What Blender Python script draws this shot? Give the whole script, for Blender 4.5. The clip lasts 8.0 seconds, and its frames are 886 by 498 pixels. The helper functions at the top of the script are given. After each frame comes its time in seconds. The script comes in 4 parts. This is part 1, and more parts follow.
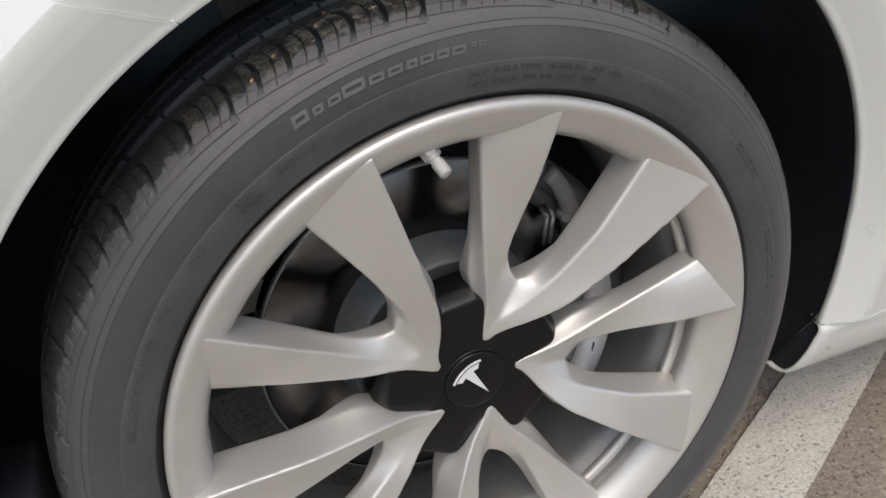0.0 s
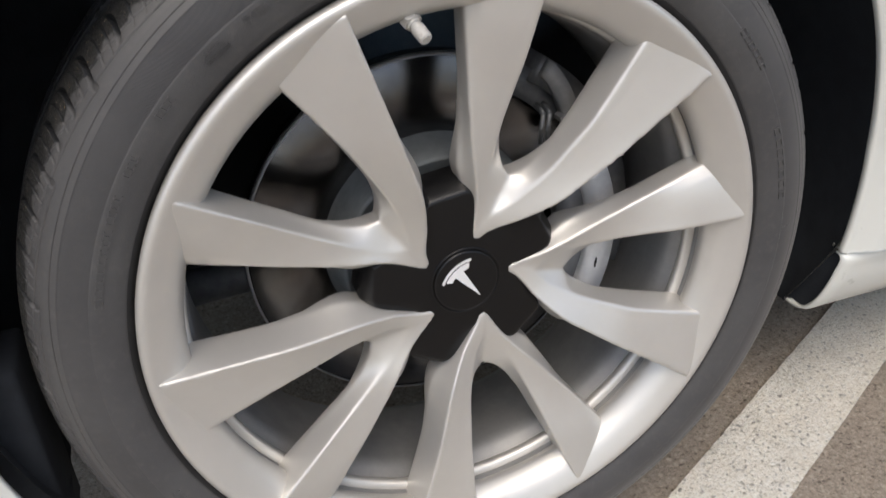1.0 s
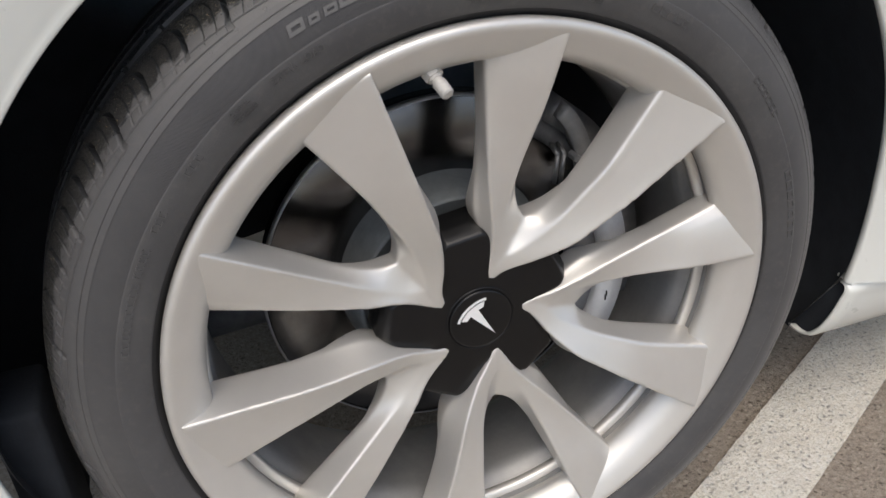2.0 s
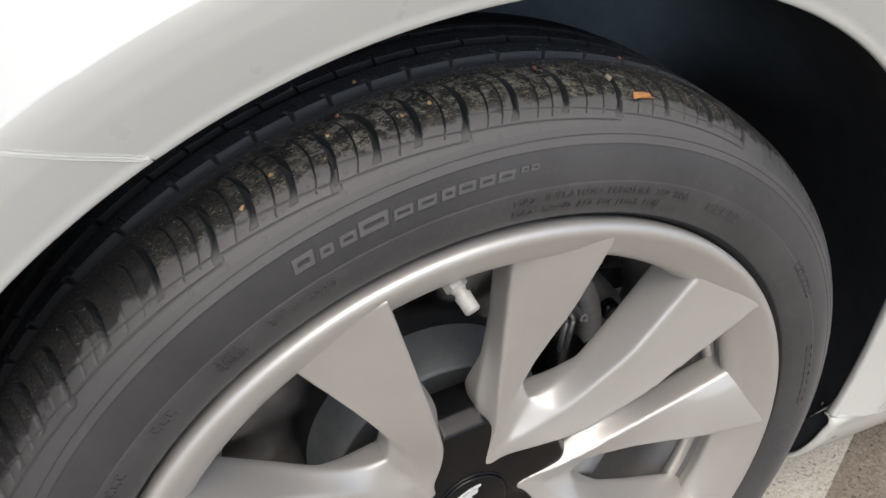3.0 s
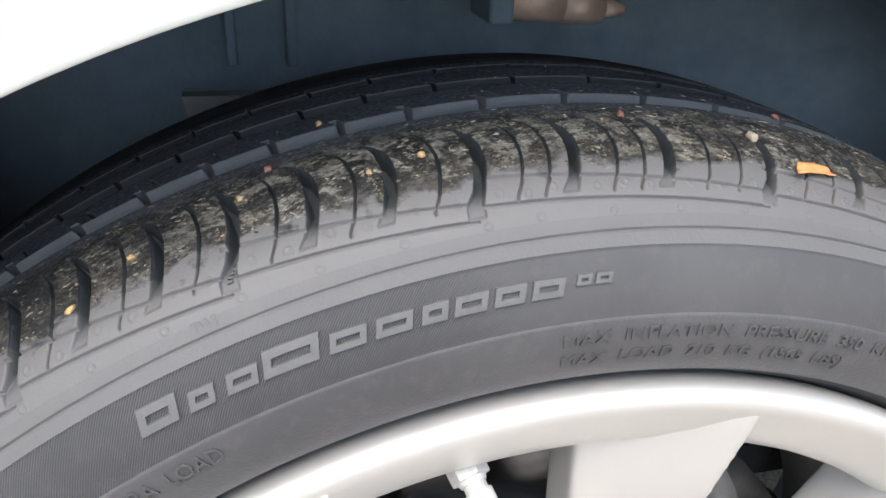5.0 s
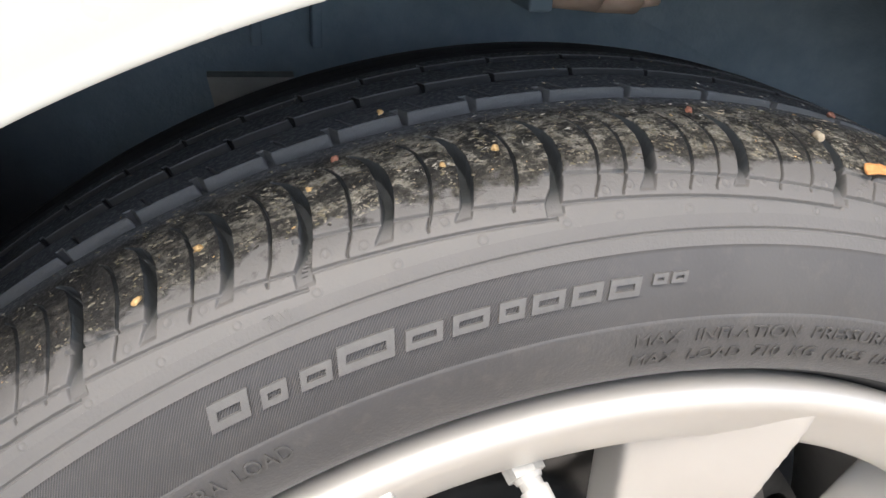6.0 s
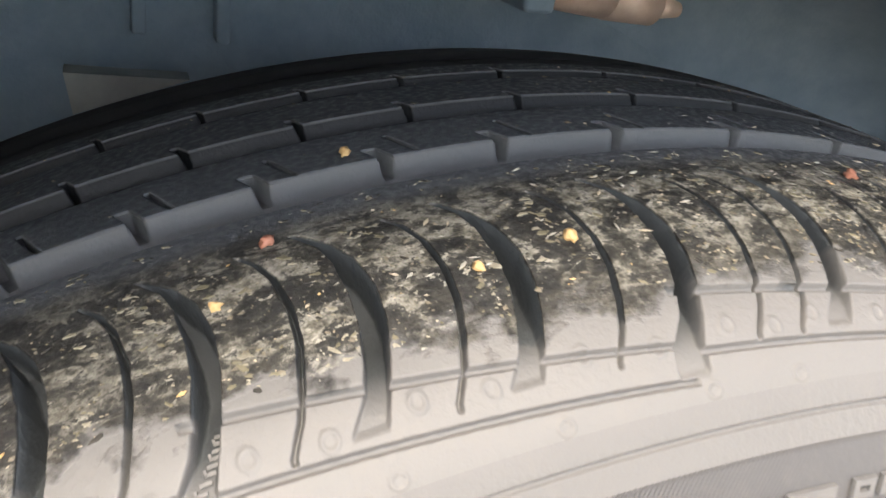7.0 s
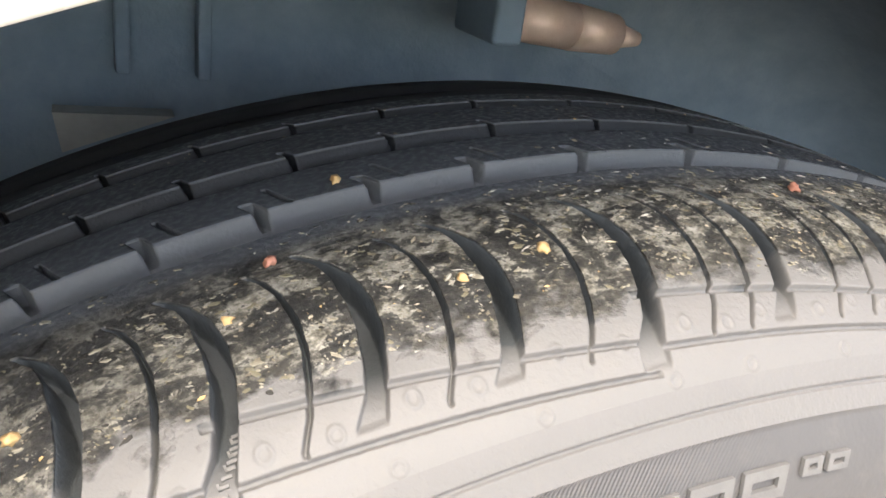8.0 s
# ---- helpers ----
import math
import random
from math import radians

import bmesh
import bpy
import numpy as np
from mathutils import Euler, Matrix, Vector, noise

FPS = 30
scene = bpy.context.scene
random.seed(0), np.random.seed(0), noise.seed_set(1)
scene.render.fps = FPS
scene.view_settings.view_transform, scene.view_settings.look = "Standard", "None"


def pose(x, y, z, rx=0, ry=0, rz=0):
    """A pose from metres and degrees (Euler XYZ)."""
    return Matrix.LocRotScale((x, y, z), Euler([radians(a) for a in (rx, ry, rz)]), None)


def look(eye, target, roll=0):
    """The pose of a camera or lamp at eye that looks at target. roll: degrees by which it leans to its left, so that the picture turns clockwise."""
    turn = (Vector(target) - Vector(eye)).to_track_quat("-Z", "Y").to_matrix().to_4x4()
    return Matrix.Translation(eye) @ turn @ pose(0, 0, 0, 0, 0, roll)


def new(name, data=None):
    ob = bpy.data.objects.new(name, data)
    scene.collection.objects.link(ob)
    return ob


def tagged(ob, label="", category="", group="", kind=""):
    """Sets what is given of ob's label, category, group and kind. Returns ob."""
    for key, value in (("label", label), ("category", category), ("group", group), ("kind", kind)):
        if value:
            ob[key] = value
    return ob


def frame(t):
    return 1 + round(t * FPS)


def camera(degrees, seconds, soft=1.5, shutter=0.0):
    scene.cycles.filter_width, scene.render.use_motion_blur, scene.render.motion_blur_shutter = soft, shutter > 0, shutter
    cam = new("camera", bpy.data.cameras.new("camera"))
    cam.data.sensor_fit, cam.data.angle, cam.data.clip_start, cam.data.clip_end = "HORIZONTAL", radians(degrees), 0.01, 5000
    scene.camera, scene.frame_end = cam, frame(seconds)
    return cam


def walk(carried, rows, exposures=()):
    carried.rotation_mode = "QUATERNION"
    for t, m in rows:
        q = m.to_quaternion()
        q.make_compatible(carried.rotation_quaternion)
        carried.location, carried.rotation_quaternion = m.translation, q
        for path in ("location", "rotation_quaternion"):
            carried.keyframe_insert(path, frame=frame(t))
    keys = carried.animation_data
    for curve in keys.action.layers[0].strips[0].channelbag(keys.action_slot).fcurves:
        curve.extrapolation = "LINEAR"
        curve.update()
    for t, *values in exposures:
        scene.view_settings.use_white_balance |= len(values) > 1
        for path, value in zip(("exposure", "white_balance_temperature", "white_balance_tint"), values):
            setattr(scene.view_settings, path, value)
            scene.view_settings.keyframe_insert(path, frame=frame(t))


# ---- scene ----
# ---------------------------------------------------------------- camera
cam = camera(56.12, 8.0, soft=1.5, shutter=0.18)
PATH = [
    (0.0, -0.2261, -0.4813, 0.7823, 59.914, 2.515, -23.117),
    (0.3, -0.2358, -0.4815, 0.7386, 62.350, 2.980, -21.651),
    (0.5, -0.2179, -0.4925, 0.7324, 62.501, 3.240, -20.570),
    (0.7, -0.2002, -0.5062, 0.7192, 62.190, 3.422, -20.052),
    (1.0, -0.1974, -0.5218, 0.6877, 60.763, 3.263, -19.859),
    (1.2, -0.2013, -0.5301, 0.6720, 59.730, 3.079, -19.692),
    (2.3, -0.2121, -0.4650, 0.7514, 59.770, 2.348, -20.452),
    (2.5, -0.2218, -0.4131, 0.7592, 60.030, 1.426, -22.525),
    (2.8, -0.2214, -0.3467, 0.8127, 57.271, -0.777, -24.649),
    (3.0, -0.2116, -0.3194, 0.8291, 55.945, -2.680, -24.960),
    (3.2, -0.1693, -0.2976, 0.8264, 54.737, -2.545, -22.576),
    (3.5, -0.1032, -0.2533, 0.8166, 53.446, -0.758, -16.509),
    (3.7, -0.0836, -0.2414, 0.8028, 52.940, 0.223, -13.995),
    (4.0, -0.0886, -0.2355, 0.7705, 54.296, 0.025, -13.403),
    (4.2, -0.0910, -0.2182, 0.7700, 58.361, -0.242, -13.687),
    (4.5, -0.0954, -0.2022, 0.7539, 63.434, -0.256, -13.709),
    (4.7, -0.0941, -0.2015, 0.7436, 64.434, -0.547, -13.593),
    (5.0, -0.0969, -0.1946, 0.7346, 64.773, -0.991, -13.596),
    (5.2, -0.1097, -0.1966, 0.7323, 64.515, -1.620, -13.513),
    (6.3, -0.1222, -0.1692, 0.7358, 63.490, -3.699, -15.385),
    (6.5, -0.1206, -0.1539, 0.7261, 63.552, -4.759, -16.464),
    (6.8, -0.1191, -0.0994, 0.7137, 63.762, -6.632, -19.574),
    (7.0, -0.1130, -0.0700, 0.7054, 65.006, -7.747, -20.386),
    (7.2, -0.1132, -0.0632, 0.7024, 65.848, -8.216, -21.956),
    (7.5, -0.1221, -0.0694, 0.7137, 66.657, -8.203, -22.576),
    (7.8, -0.1223, -0.0761, 0.7104, 67.182, -7.604, -22.763),
    (8.0, -0.1202, -0.0820, 0.7090, 67.218, -6.861, -22.719),
]
EXPOSURES = [(0.0, 0.17, 6600, 10), (1.2, 0.36, 6650, 10), (2.3, 0.30, 6600, 10), (3.0, 0.32, 6650, 10), (3.5, 0.56, 6600, 10), (4.0, 0.86, 6600, 10),
             (4.5, 1.34, 6250, 9), (5.2, 1.55, 6350, 9), (6.3, 1.54, 6950, 10), (6.6, 1.85, 7100, 10), (7.0, 2.38, 7300, 10), (7.5, 2.68, 6950, 10), (8.0, 2.50, 7150, 10)]
walk(cam, [(t, pose(x, y, z, rx, ry, rz)) for t, x, y, z, rx, ry, rz in PATH], EXPOSURES)

# ---------------------------------------------------------------- light
world = bpy.data.worlds.new("sky")
scene.world = world
world.use_nodes = True
wn = world.node_tree
sky = wn.nodes.new("ShaderNodeTexSky")
sky.sky_type, sky.sun_disc = "NISHITA", False
SUN_EL, SUN_AZ = radians(57), radians(199)
sky.sun_elevation, sky.sun_rotation = SUN_EL, SUN_AZ
sky.dust_density, sky.ozone_density = 2.5, 1.0
wn.nodes["Background"].inputs["Strength"].default_value = 0.16
wn.links.new(sky.outputs[0], wn.nodes["Background"].inputs["Color"])
sun = new("sun", bpy.data.lights.new("sun", "SUN"))
sun.data.energy, sun.data.angle, sun.data.color = 1.2, radians(40), (1.0, 0.95, 0.87)
sun.matrix_world = look((0, 0, 0), (-math.sin(SUN_AZ) * math.cos(SUN_EL), -math.cos(SUN_AZ) * math.cos(SUN_EL), -math.sin(SUN_EL)))

# ---------------------------------------------------------------- materials
def material(name, base=(0.5, 0.5, 0.5), rough=0.5, metal=0.0, coat=0.0, spec=0.5):
    """A plain principled material; returns it with its node tree and shader."""
    m = bpy.data.materials.new(name)
    m.use_nodes = True
    nt = m.node_tree
    sh = nt.nodes["Principled BSDF"]
    sh.inputs["Base Color"].default_value = (*base, 1)
    sh.inputs["Roughness"].default_value = rough
    sh.inputs["Metallic"].default_value = metal
    sh.inputs["Coat Weight"].default_value = coat
    sh.inputs["Specular IOR Level"].default_value = spec
    return m, nt, sh


def node(nt, kind, **values):
    n = nt.nodes.new(kind)
    for key, value in values.items():
        n.inputs[key.replace("_", " ")].default_value = value
    return n


def noise_tex(nt, source, scale, detail=4.0, rough=0.55):
    n = node(nt, "ShaderNodeTexNoise", Scale=scale, Detail=detail, Roughness=rough)
    nt.links.new(source, n.inputs["Vector"])
    return n.outputs["Fac"]


def ramp(nt, fac, stops):
    n = nt.nodes.new("ShaderNodeValToRGB")
    el = n.color_ramp.elements
    while len(el) < len(stops):
        el.new(0.5)
    for e, (pos, col) in zip(el, stops):
        e.position, e.color = pos, (col if len(col) == 4 else (*col, 1)) if isinstance(col, tuple) else (col, col, col, 1)
    nt.links.new(fac, n.inputs["Fac"])
    return n.outputs["Color"]


def mix(nt, fac, a, b):
    n = nt.nodes.new("ShaderNodeMix")
    n.data_type = "RGBA"
    for sock, v in ((n.inputs[0], fac), (n.inputs[6], a), (n.inputs[7], b)):
        if isinstance(v, (int, float)):
            sock.default_value = v
        elif isinstance(v, tuple):
            sock.default_value = (*v, 1)
        else:
            nt.links.new(v, sock)
    return n.outputs[2]


def maths(nt, op, a, b=0.0):
    n = nt.nodes.new("ShaderNodeMath")
    n.operation = op
    for sock, v in zip(n.inputs, (a, b)):
        if isinstance(v, (int, float)):
            sock.default_value = v
        else:
            nt.links.new(v, sock)
    return n.outputs[0]


def bump(nt, sh, height, strength, distance, after=None):
    n = node(nt, "ShaderNodeBump", Strength=strength, Distance=distance)
    nt.links.new(height, n.inputs["Height"])
    if after is not None:
        nt.links.new(after, n.inputs["Normal"])
    nt.links.new(n.outputs["Normal"], sh.inputs["Normal"])
    return n.outputs["Normal"]


def coords(nt, which="Object"):
    return nt.nodes.new("ShaderNodeTexCoord").outputs[which]


def split_uv(nt):
    n = nt.nodes.new("ShaderNodeSeparateXYZ")
    nt.links.new(coords(nt, "UV"), n.inputs[0])
    return n.outputs[0], n.outputs[1]


def make_rubber(name, tread=False, hatch=False, dusty=0.0, floor=(0.048, 0.054, 0.058)):
    m, nt, sh = material(name, rough=0.62, spec=0.4)
    sh.inputs["Sheen Weight"].default_value, sh.inputs["Sheen Roughness"].default_value = 0.0 if tread else 0.2, 0.4
    sh.inputs["Sheen Tint"].default_value = (0.9, 0.87, 0.83, 1)
    ob, uv = coords(nt), coords(nt, "UV")
    fine, broad = noise_tex(nt, ob, 900, 3), noise_tex(nt, ob, 14, 5, 0.6)
    base = ramp(nt, broad, [(0.3, (0.053, 0.0515, 0.0525)), (0.7, (0.077, 0.075, 0.074))])
    # shoulder dust; the dimmer light at both sides is painted as less of it
    lit_top = ramp(nt, split_uv(nt)[0], [(0.28, 0.2), (0.40, 1.0), (0.69, 1.0), (0.80, 0.15)])
    base = mix(nt, maths(nt, "MULTIPLY", lit_top, dusty), base, (0.185, 0.178, 0.168))
    base = mix(nt, maths(nt, "MULTIPLY", ramp(nt, noise_tex(nt, ob, 160, 5, 0.7), [(0.52, 0.0), (0.75, 1.0)]), 0.25), base, (0.14, 0.125, 0.11))
    height = fine
    if hatch:
        u, v = split_uv(nt)
        # fine slanted ribs of the moulded band
        slant = maths(nt, "ADD", maths(nt, "MULTIPLY", u, 6600.0), maths(nt, "MULTIPLY", v, 6000.0))
        ribs = maths(nt, "SINE", slant)
        ribs = maths(nt, "MULTIPLY", maths(nt, "ADD", ribs, 1.0), 0.5)
        # the ribs fill a sector of the sidewall only
        ribs = mix(nt, ramp(nt, u, [(0.535, 0.0), (0.575, 1.0), (0.93, 1.0), (0.99, 0.0)]), (0.66, 0.66, 0.66), ribs)
        # the troughs are darkened in the colour to stand for their shade
        base = mix(nt, ramp(nt, ribs, [(0.15, 0.0), (0.75, 1.0)]), mix(nt, 0.85, base, (0.027, 0.027, 0.028)), base)
        height = maths(nt, "ADD", maths(nt, "MULTIPLY", fine, 0.25), maths(nt, "MULTIPLY", ribs, 0.8))
    if tread:
        # dried mud and ground-in grit on the running surface, ending in a ragged line on the shoulder; none inside the grooves
        u, v = split_uv(nt)
        mp = nt.nodes.new("ShaderNodeMapping")
        mp.inputs["Scale"].default_value, mp.inputs["Rotation"].default_value = (0.8, 1.0, 1.0), (0, 0, 0.35)
        nt.links.new(uv, mp.inputs["Vector"])
        uv = mp.outputs[0]
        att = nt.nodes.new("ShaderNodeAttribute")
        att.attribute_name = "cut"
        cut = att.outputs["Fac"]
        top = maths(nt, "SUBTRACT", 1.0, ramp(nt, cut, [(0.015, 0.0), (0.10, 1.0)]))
        edge = maths(nt, "ADD", v, maths(nt, "MULTIPLY", maths(nt, "SUBTRACT", noise_tex(nt, uv, 95, 5, 0.6), 0.5), 0.034))
        area = ramp(nt, edge, [(0.0166, 0.0), (0.0171, 1.0)])
        zone = maths(nt, "MULTIPLY", area, top)
        grains = noise_tex(nt, uv, 430, 5, 0.72)
        warp = noise_tex(nt, uv, 165, 8, 0.76)
        # smeared sideways: a stretched, warped noise carries the pale dried film
        st = nt.nodes.new("ShaderNodeMapping")
        st.inputs["Scale"].default_value, st.inputs["Rotation"].default_value = (0.55, 1.35, 1.0), (0, 0, -0.45)
        nt.links.new(coords(nt, "UV"), st.inputs["Vector"])
        smear = node(nt, "ShaderNodeTexNoise", Scale=115.0, Detail=7.0, Roughness=0.68, Distortion=0.9)
        nt.links.new(st.outputs[0], smear.inputs["Vector"])
        film = smear.outputs["Fac"]
        mud = ramp(nt, warp, [(0.40, (0.011, 0.011, 0.0115)), (0.47, (0.026, 0.025, 0.021)), (0.52, (0.058, 0.055, 0.045)), (0.555, (0.15, 0.14, 0.115)), (0.63, (0.30, 0.285, 0.245))])
        mud = mix(nt, ramp(nt, film, [(0.505, 0.0), (0.54, 0.92)]), mud, ramp(nt, grains, [(0.38, (0.035, 0.032, 0.026)), (0.46, (0.13, 0.12, 0.092)), (0.53, (0.25, 0.235, 0.195)), (0.62, (0.40, 0.38, 0.33))]))
        # black rubbed patches, then pale crumbs
        mud = mix(nt, ramp(nt, noise_tex(nt, uv, 62, 6, 0.72), [(0.525, 0.0), (0.55, 0.9)]), mud, (0.016, 0.016, 0.0155))
        mud = mix(nt, ramp(nt, grains, [(0.575, 0.0), (0.60, 0.85)]), mud, (0.013, 0.0125, 0.012))
        mud = mix(nt, ramp(nt, noise_tex(nt, uv, 560, 4, 0.7), [(0.615, 0.0), (0.635, 0.9)]), mud, (0.36, 0.34, 0.28))
        # ragged dark clumps along the lower edge
        clump = maths(nt, "MULTIPLY", ramp(nt, edge, [(0.0185, 0.96), (0.029, 0.0)]), ramp(nt, noise_tex(nt, uv, 68, 5, 0.65), [(0.42, 0.0), (0.47, 1.0)]))
        mud = mix(nt, clump, mud, ramp(nt, grains, [(0.4, (0.013, 0.0125, 0.011)), (0.65, (0.05, 0.045, 0.034))]))
        # towards the inner edge, the trailing and the leading side the tread turns near black
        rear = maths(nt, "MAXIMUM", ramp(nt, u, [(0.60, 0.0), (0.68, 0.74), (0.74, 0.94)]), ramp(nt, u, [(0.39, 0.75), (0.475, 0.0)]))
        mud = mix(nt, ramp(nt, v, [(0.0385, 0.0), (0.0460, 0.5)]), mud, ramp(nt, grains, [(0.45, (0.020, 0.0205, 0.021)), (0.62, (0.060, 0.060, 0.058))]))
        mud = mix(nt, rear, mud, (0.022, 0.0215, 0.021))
        # haze is painted blue-grey on the inner ribs, shade on their trailing side
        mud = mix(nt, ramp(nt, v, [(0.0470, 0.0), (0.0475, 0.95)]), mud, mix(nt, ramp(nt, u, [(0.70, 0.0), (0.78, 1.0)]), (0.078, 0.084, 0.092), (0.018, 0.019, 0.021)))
        # cuts darken with depth; shade is painted into the inner and trailing grooves
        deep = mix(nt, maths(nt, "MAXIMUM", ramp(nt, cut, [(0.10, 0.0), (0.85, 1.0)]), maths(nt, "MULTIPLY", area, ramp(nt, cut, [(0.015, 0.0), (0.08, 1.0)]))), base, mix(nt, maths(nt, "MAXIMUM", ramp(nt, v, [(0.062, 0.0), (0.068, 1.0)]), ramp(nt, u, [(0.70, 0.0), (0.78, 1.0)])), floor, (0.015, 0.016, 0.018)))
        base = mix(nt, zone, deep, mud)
        height = maths(nt, "ADD", maths(nt, "MULTIPLY", fine, 0.25), maths(nt, "MULTIPLY", zone, warp))
        rg = mix(nt, zone, (0.6, 0.6, 0.6), ramp(nt, noise_tex(nt, uv, 700, 2), [(0.4, 0.85), (0.62, 0.4)]))
        nt.links.new(rg, sh.inputs["Roughness"])
    nt.links.new(base, sh.inputs["Base Color"])
    bump(nt, sh, height, 0.5 if not tread else 0.8, 0.0004 if not tread else 0.0009)
    return m


def pitted(nt, sh, ob, col, amount, pale=(0.58, 0.50, 0.40)):
    """Dark pits and pale stones a few millimetres across, with relief."""
    pits = ramp(nt, noise_tex(nt, ob, 170, 4, 0.62), [(0.36, 1.0), (0.40, 0.0)])
    crumbs = ramp(nt, noise_tex(nt, ob, 420, 4, 0.7), [(0.34, 1.0), (0.42, 0.0)])
    col = mix(nt, maths(nt, "MULTIPLY", maths(nt, "MAXIMUM", pits, maths(nt, "MULTIPLY", crumbs, 0.7)), amount), col, (0.075, 0.062, 0.048))
    v = node(nt, "ShaderNodeTexVoronoi", Scale=120.0)
    nt.links.new(ob, v.inputs["Vector"])
    col = mix(nt, maths(nt, "MULTIPLY", ramp(nt, v.outputs["Color"], [(0.62, 0.0), (0.75, 0.5)]), ramp(nt, v.outputs["Distance"], [(0.25, 1.0), (0.42, 0.0)])), col, pale)
    nt.links.new(col, sh.inputs["Base Color"])
    height = maths(nt, "SUBTRACT", noise_tex(nt, ob, 200, 5, 0.7), maths(nt, "MULTIPLY", pits, 0.6))
    bump(nt, sh, height, 1.0, 0.005)


def make_asphalt():
    m, nt, sh = material("weathered_asphalt", rough=0.9, spec=0.25)
    ob = coords(nt)
    stones = ramp(nt, noise_tex(nt, ob, 240, 5, 0.7), [(0.30, (0.15, 0.115, 0.085)), (0.46, (0.34, 0.28, 0.22)), (0.60, (0.50, 0.425, 0.34)), (0.72, (0.64, 0.57, 0.48))])
    broad = ramp(nt, noise_tex(nt, ob, 5, 5, 0.6), [(0.3, (0.30, 0.25, 0.195)), (0.7, (0.40, 0.34, 0.27))])
    pitted(nt, sh, ob, mix(nt, 0.5, stones, broad), 0.7)
    return m


def make_stripe():
    m, nt, sh = material("worn_road_paint", rough=0.85, spec=0.3)
    ob = coords(nt)
    col = ramp(nt, noise_tex(nt, ob, 230, 5, 0.7), [(0.30, (0.48, 0.42, 0.33)), (0.40, (0.76, 0.70, 0.58)), (0.52, (0.87, 0.82, 0.71)), (0.7, (0.90, 0.87, 0.79))])
    col = mix(nt, ramp(nt, noise_tex(nt, ob, 22, 4), [(0.45, 0.0), (0.75, 0.35)]), col, (0.66, 0.58, 0.46))
    pitted(nt, sh, ob, col, 0.5, (0.88, 0.82, 0.71))
    return m


def make_paint():
    m, nt, sh = material("white_car_paint", (0.80, 0.79, 0.75), 0.28, 0.0, 0.9)
    ob = coords(nt)
    dust_haze = ramp(nt, noise_tex(nt, ob, 9, 5, 0.6), [(0.35, (0.70, 0.708, 0.662)), (0.7, (0.71, 0.718, 0.672))])
    nt.links.new(mix(nt, maths(nt, "MULTIPLY", ramp(nt, noise_tex(nt, ob, 300, 2), [(0.68, 0.0), (0.74, 1.0)]), 0.05), dust_haze, (0.5, 0.47, 0.41)), sh.inputs["Base Color"])
    nt.links.new(ramp(nt, noise_tex(nt, ob, 40, 4), [(0.3, 0.27), (0.7, 0.32)]), sh.inputs["Roughness"])
    sh.inputs["Coat Roughness"].default_value = 0.06
    return m


def make_silver():
    m, nt, sh = material("satin_silver_wheel_paint", (0.61, 0.59, 0.55), 0.42, 0.55, 0.12)
    ob = coords(nt)
    col = ramp(nt, noise_tex(nt, ob, 18, 5, 0.6), [(0.3, (0.590, 0.572, 0.535)), (0.7, (0.628, 0.608, 0.570))])
    nt.links.new(col, sh.inputs["Base Color"])
    nt.links.new(ramp(nt, noise_tex(nt, ob, 70, 5, 0.65), [(0.3, 0.39), (0.7, 0.46)]), sh.inputs["Roughness"])
    sh.inputs["Coat Roughness"].default_value = 0.2
    bump(nt, sh, noise_tex(nt, ob, 2200, 2), 0.06, 0.0003)
    return m


def make_mottled(name, a, b, rough, metal=0.0, scale=60, coat=0.0, relief=0.15):
    m, nt, sh = material(name, a, rough, metal, coat)
    ob = coords(nt)
    nt.links.new(ramp(nt, noise_tex(nt, ob, scale, 5, 0.65), [(0.3, a), (0.7, b)]), sh.inputs["Base Color"])
    bump(nt, sh, noise_tex(nt, ob, scale * 9, 3), relief, 0.0006)
    return m


def make_disc():
    m, nt, sh = material("machined_brake_disc", (0.24, 0.24, 0.24), 0.16, 1.0)
    ob = coords(nt)
    rings = nt.nodes.new("ShaderNodeTexWave")
    rings.wave_type, rings.rings_direction = "RINGS", "Y"
    rings.inputs["Scale"].default_value, rings.inputs["Distortion"].default_value = 420.0, 1.5
    nt.links.new(ob, rings.inputs["Vector"])
    nt.links.new(ramp(nt, noise_tex(nt, ob, 30, 4), [(0.3, (0.085, 0.085, 0.09)), (0.7, (0.15, 0.145, 0.14))]), sh.inputs["Base Color"])
    bump(nt, sh, rings.outputs["Fac"], 0.12, 0.0002)
    return m


RUBBER = make_rubber("tyre_rubber")
RUBBER_BAND = make_rubber("ribbed_tyre_rubber", hatch=True)
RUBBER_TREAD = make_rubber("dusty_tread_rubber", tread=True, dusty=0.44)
# the pale floor colour stands for light on the outer groove walls
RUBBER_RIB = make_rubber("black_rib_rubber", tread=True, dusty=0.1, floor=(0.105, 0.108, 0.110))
RUBBER_DUSTY = make_rubber("dusty_shoulder_rubber", dusty=0.34)
# darker copy of the tyre rubber, with shade put into its colour
RUBBER_SHADED = make_mottled("shaded_tyre_rubber", (0.016, 0.016, 0.017), (0.028, 0.027, 0.027), 0.7)
LETTER = make_mottled("raised_letter_rubber", (0.086, 0.0835, 0.081), (0.110, 0.107, 0.103), 0.55, 0, 300)
LETTER_DIM = make_mottled("moulded_letter_rubber", (0.060, 0.0585, 0.058), (0.082, 0.080, 0.078), 0.5, 0, 300)
ASPHALT, STRIPE, PAINT, SILVER, DISC = make_asphalt(), make_stripe(), make_paint(), make_silver(), make_disc()
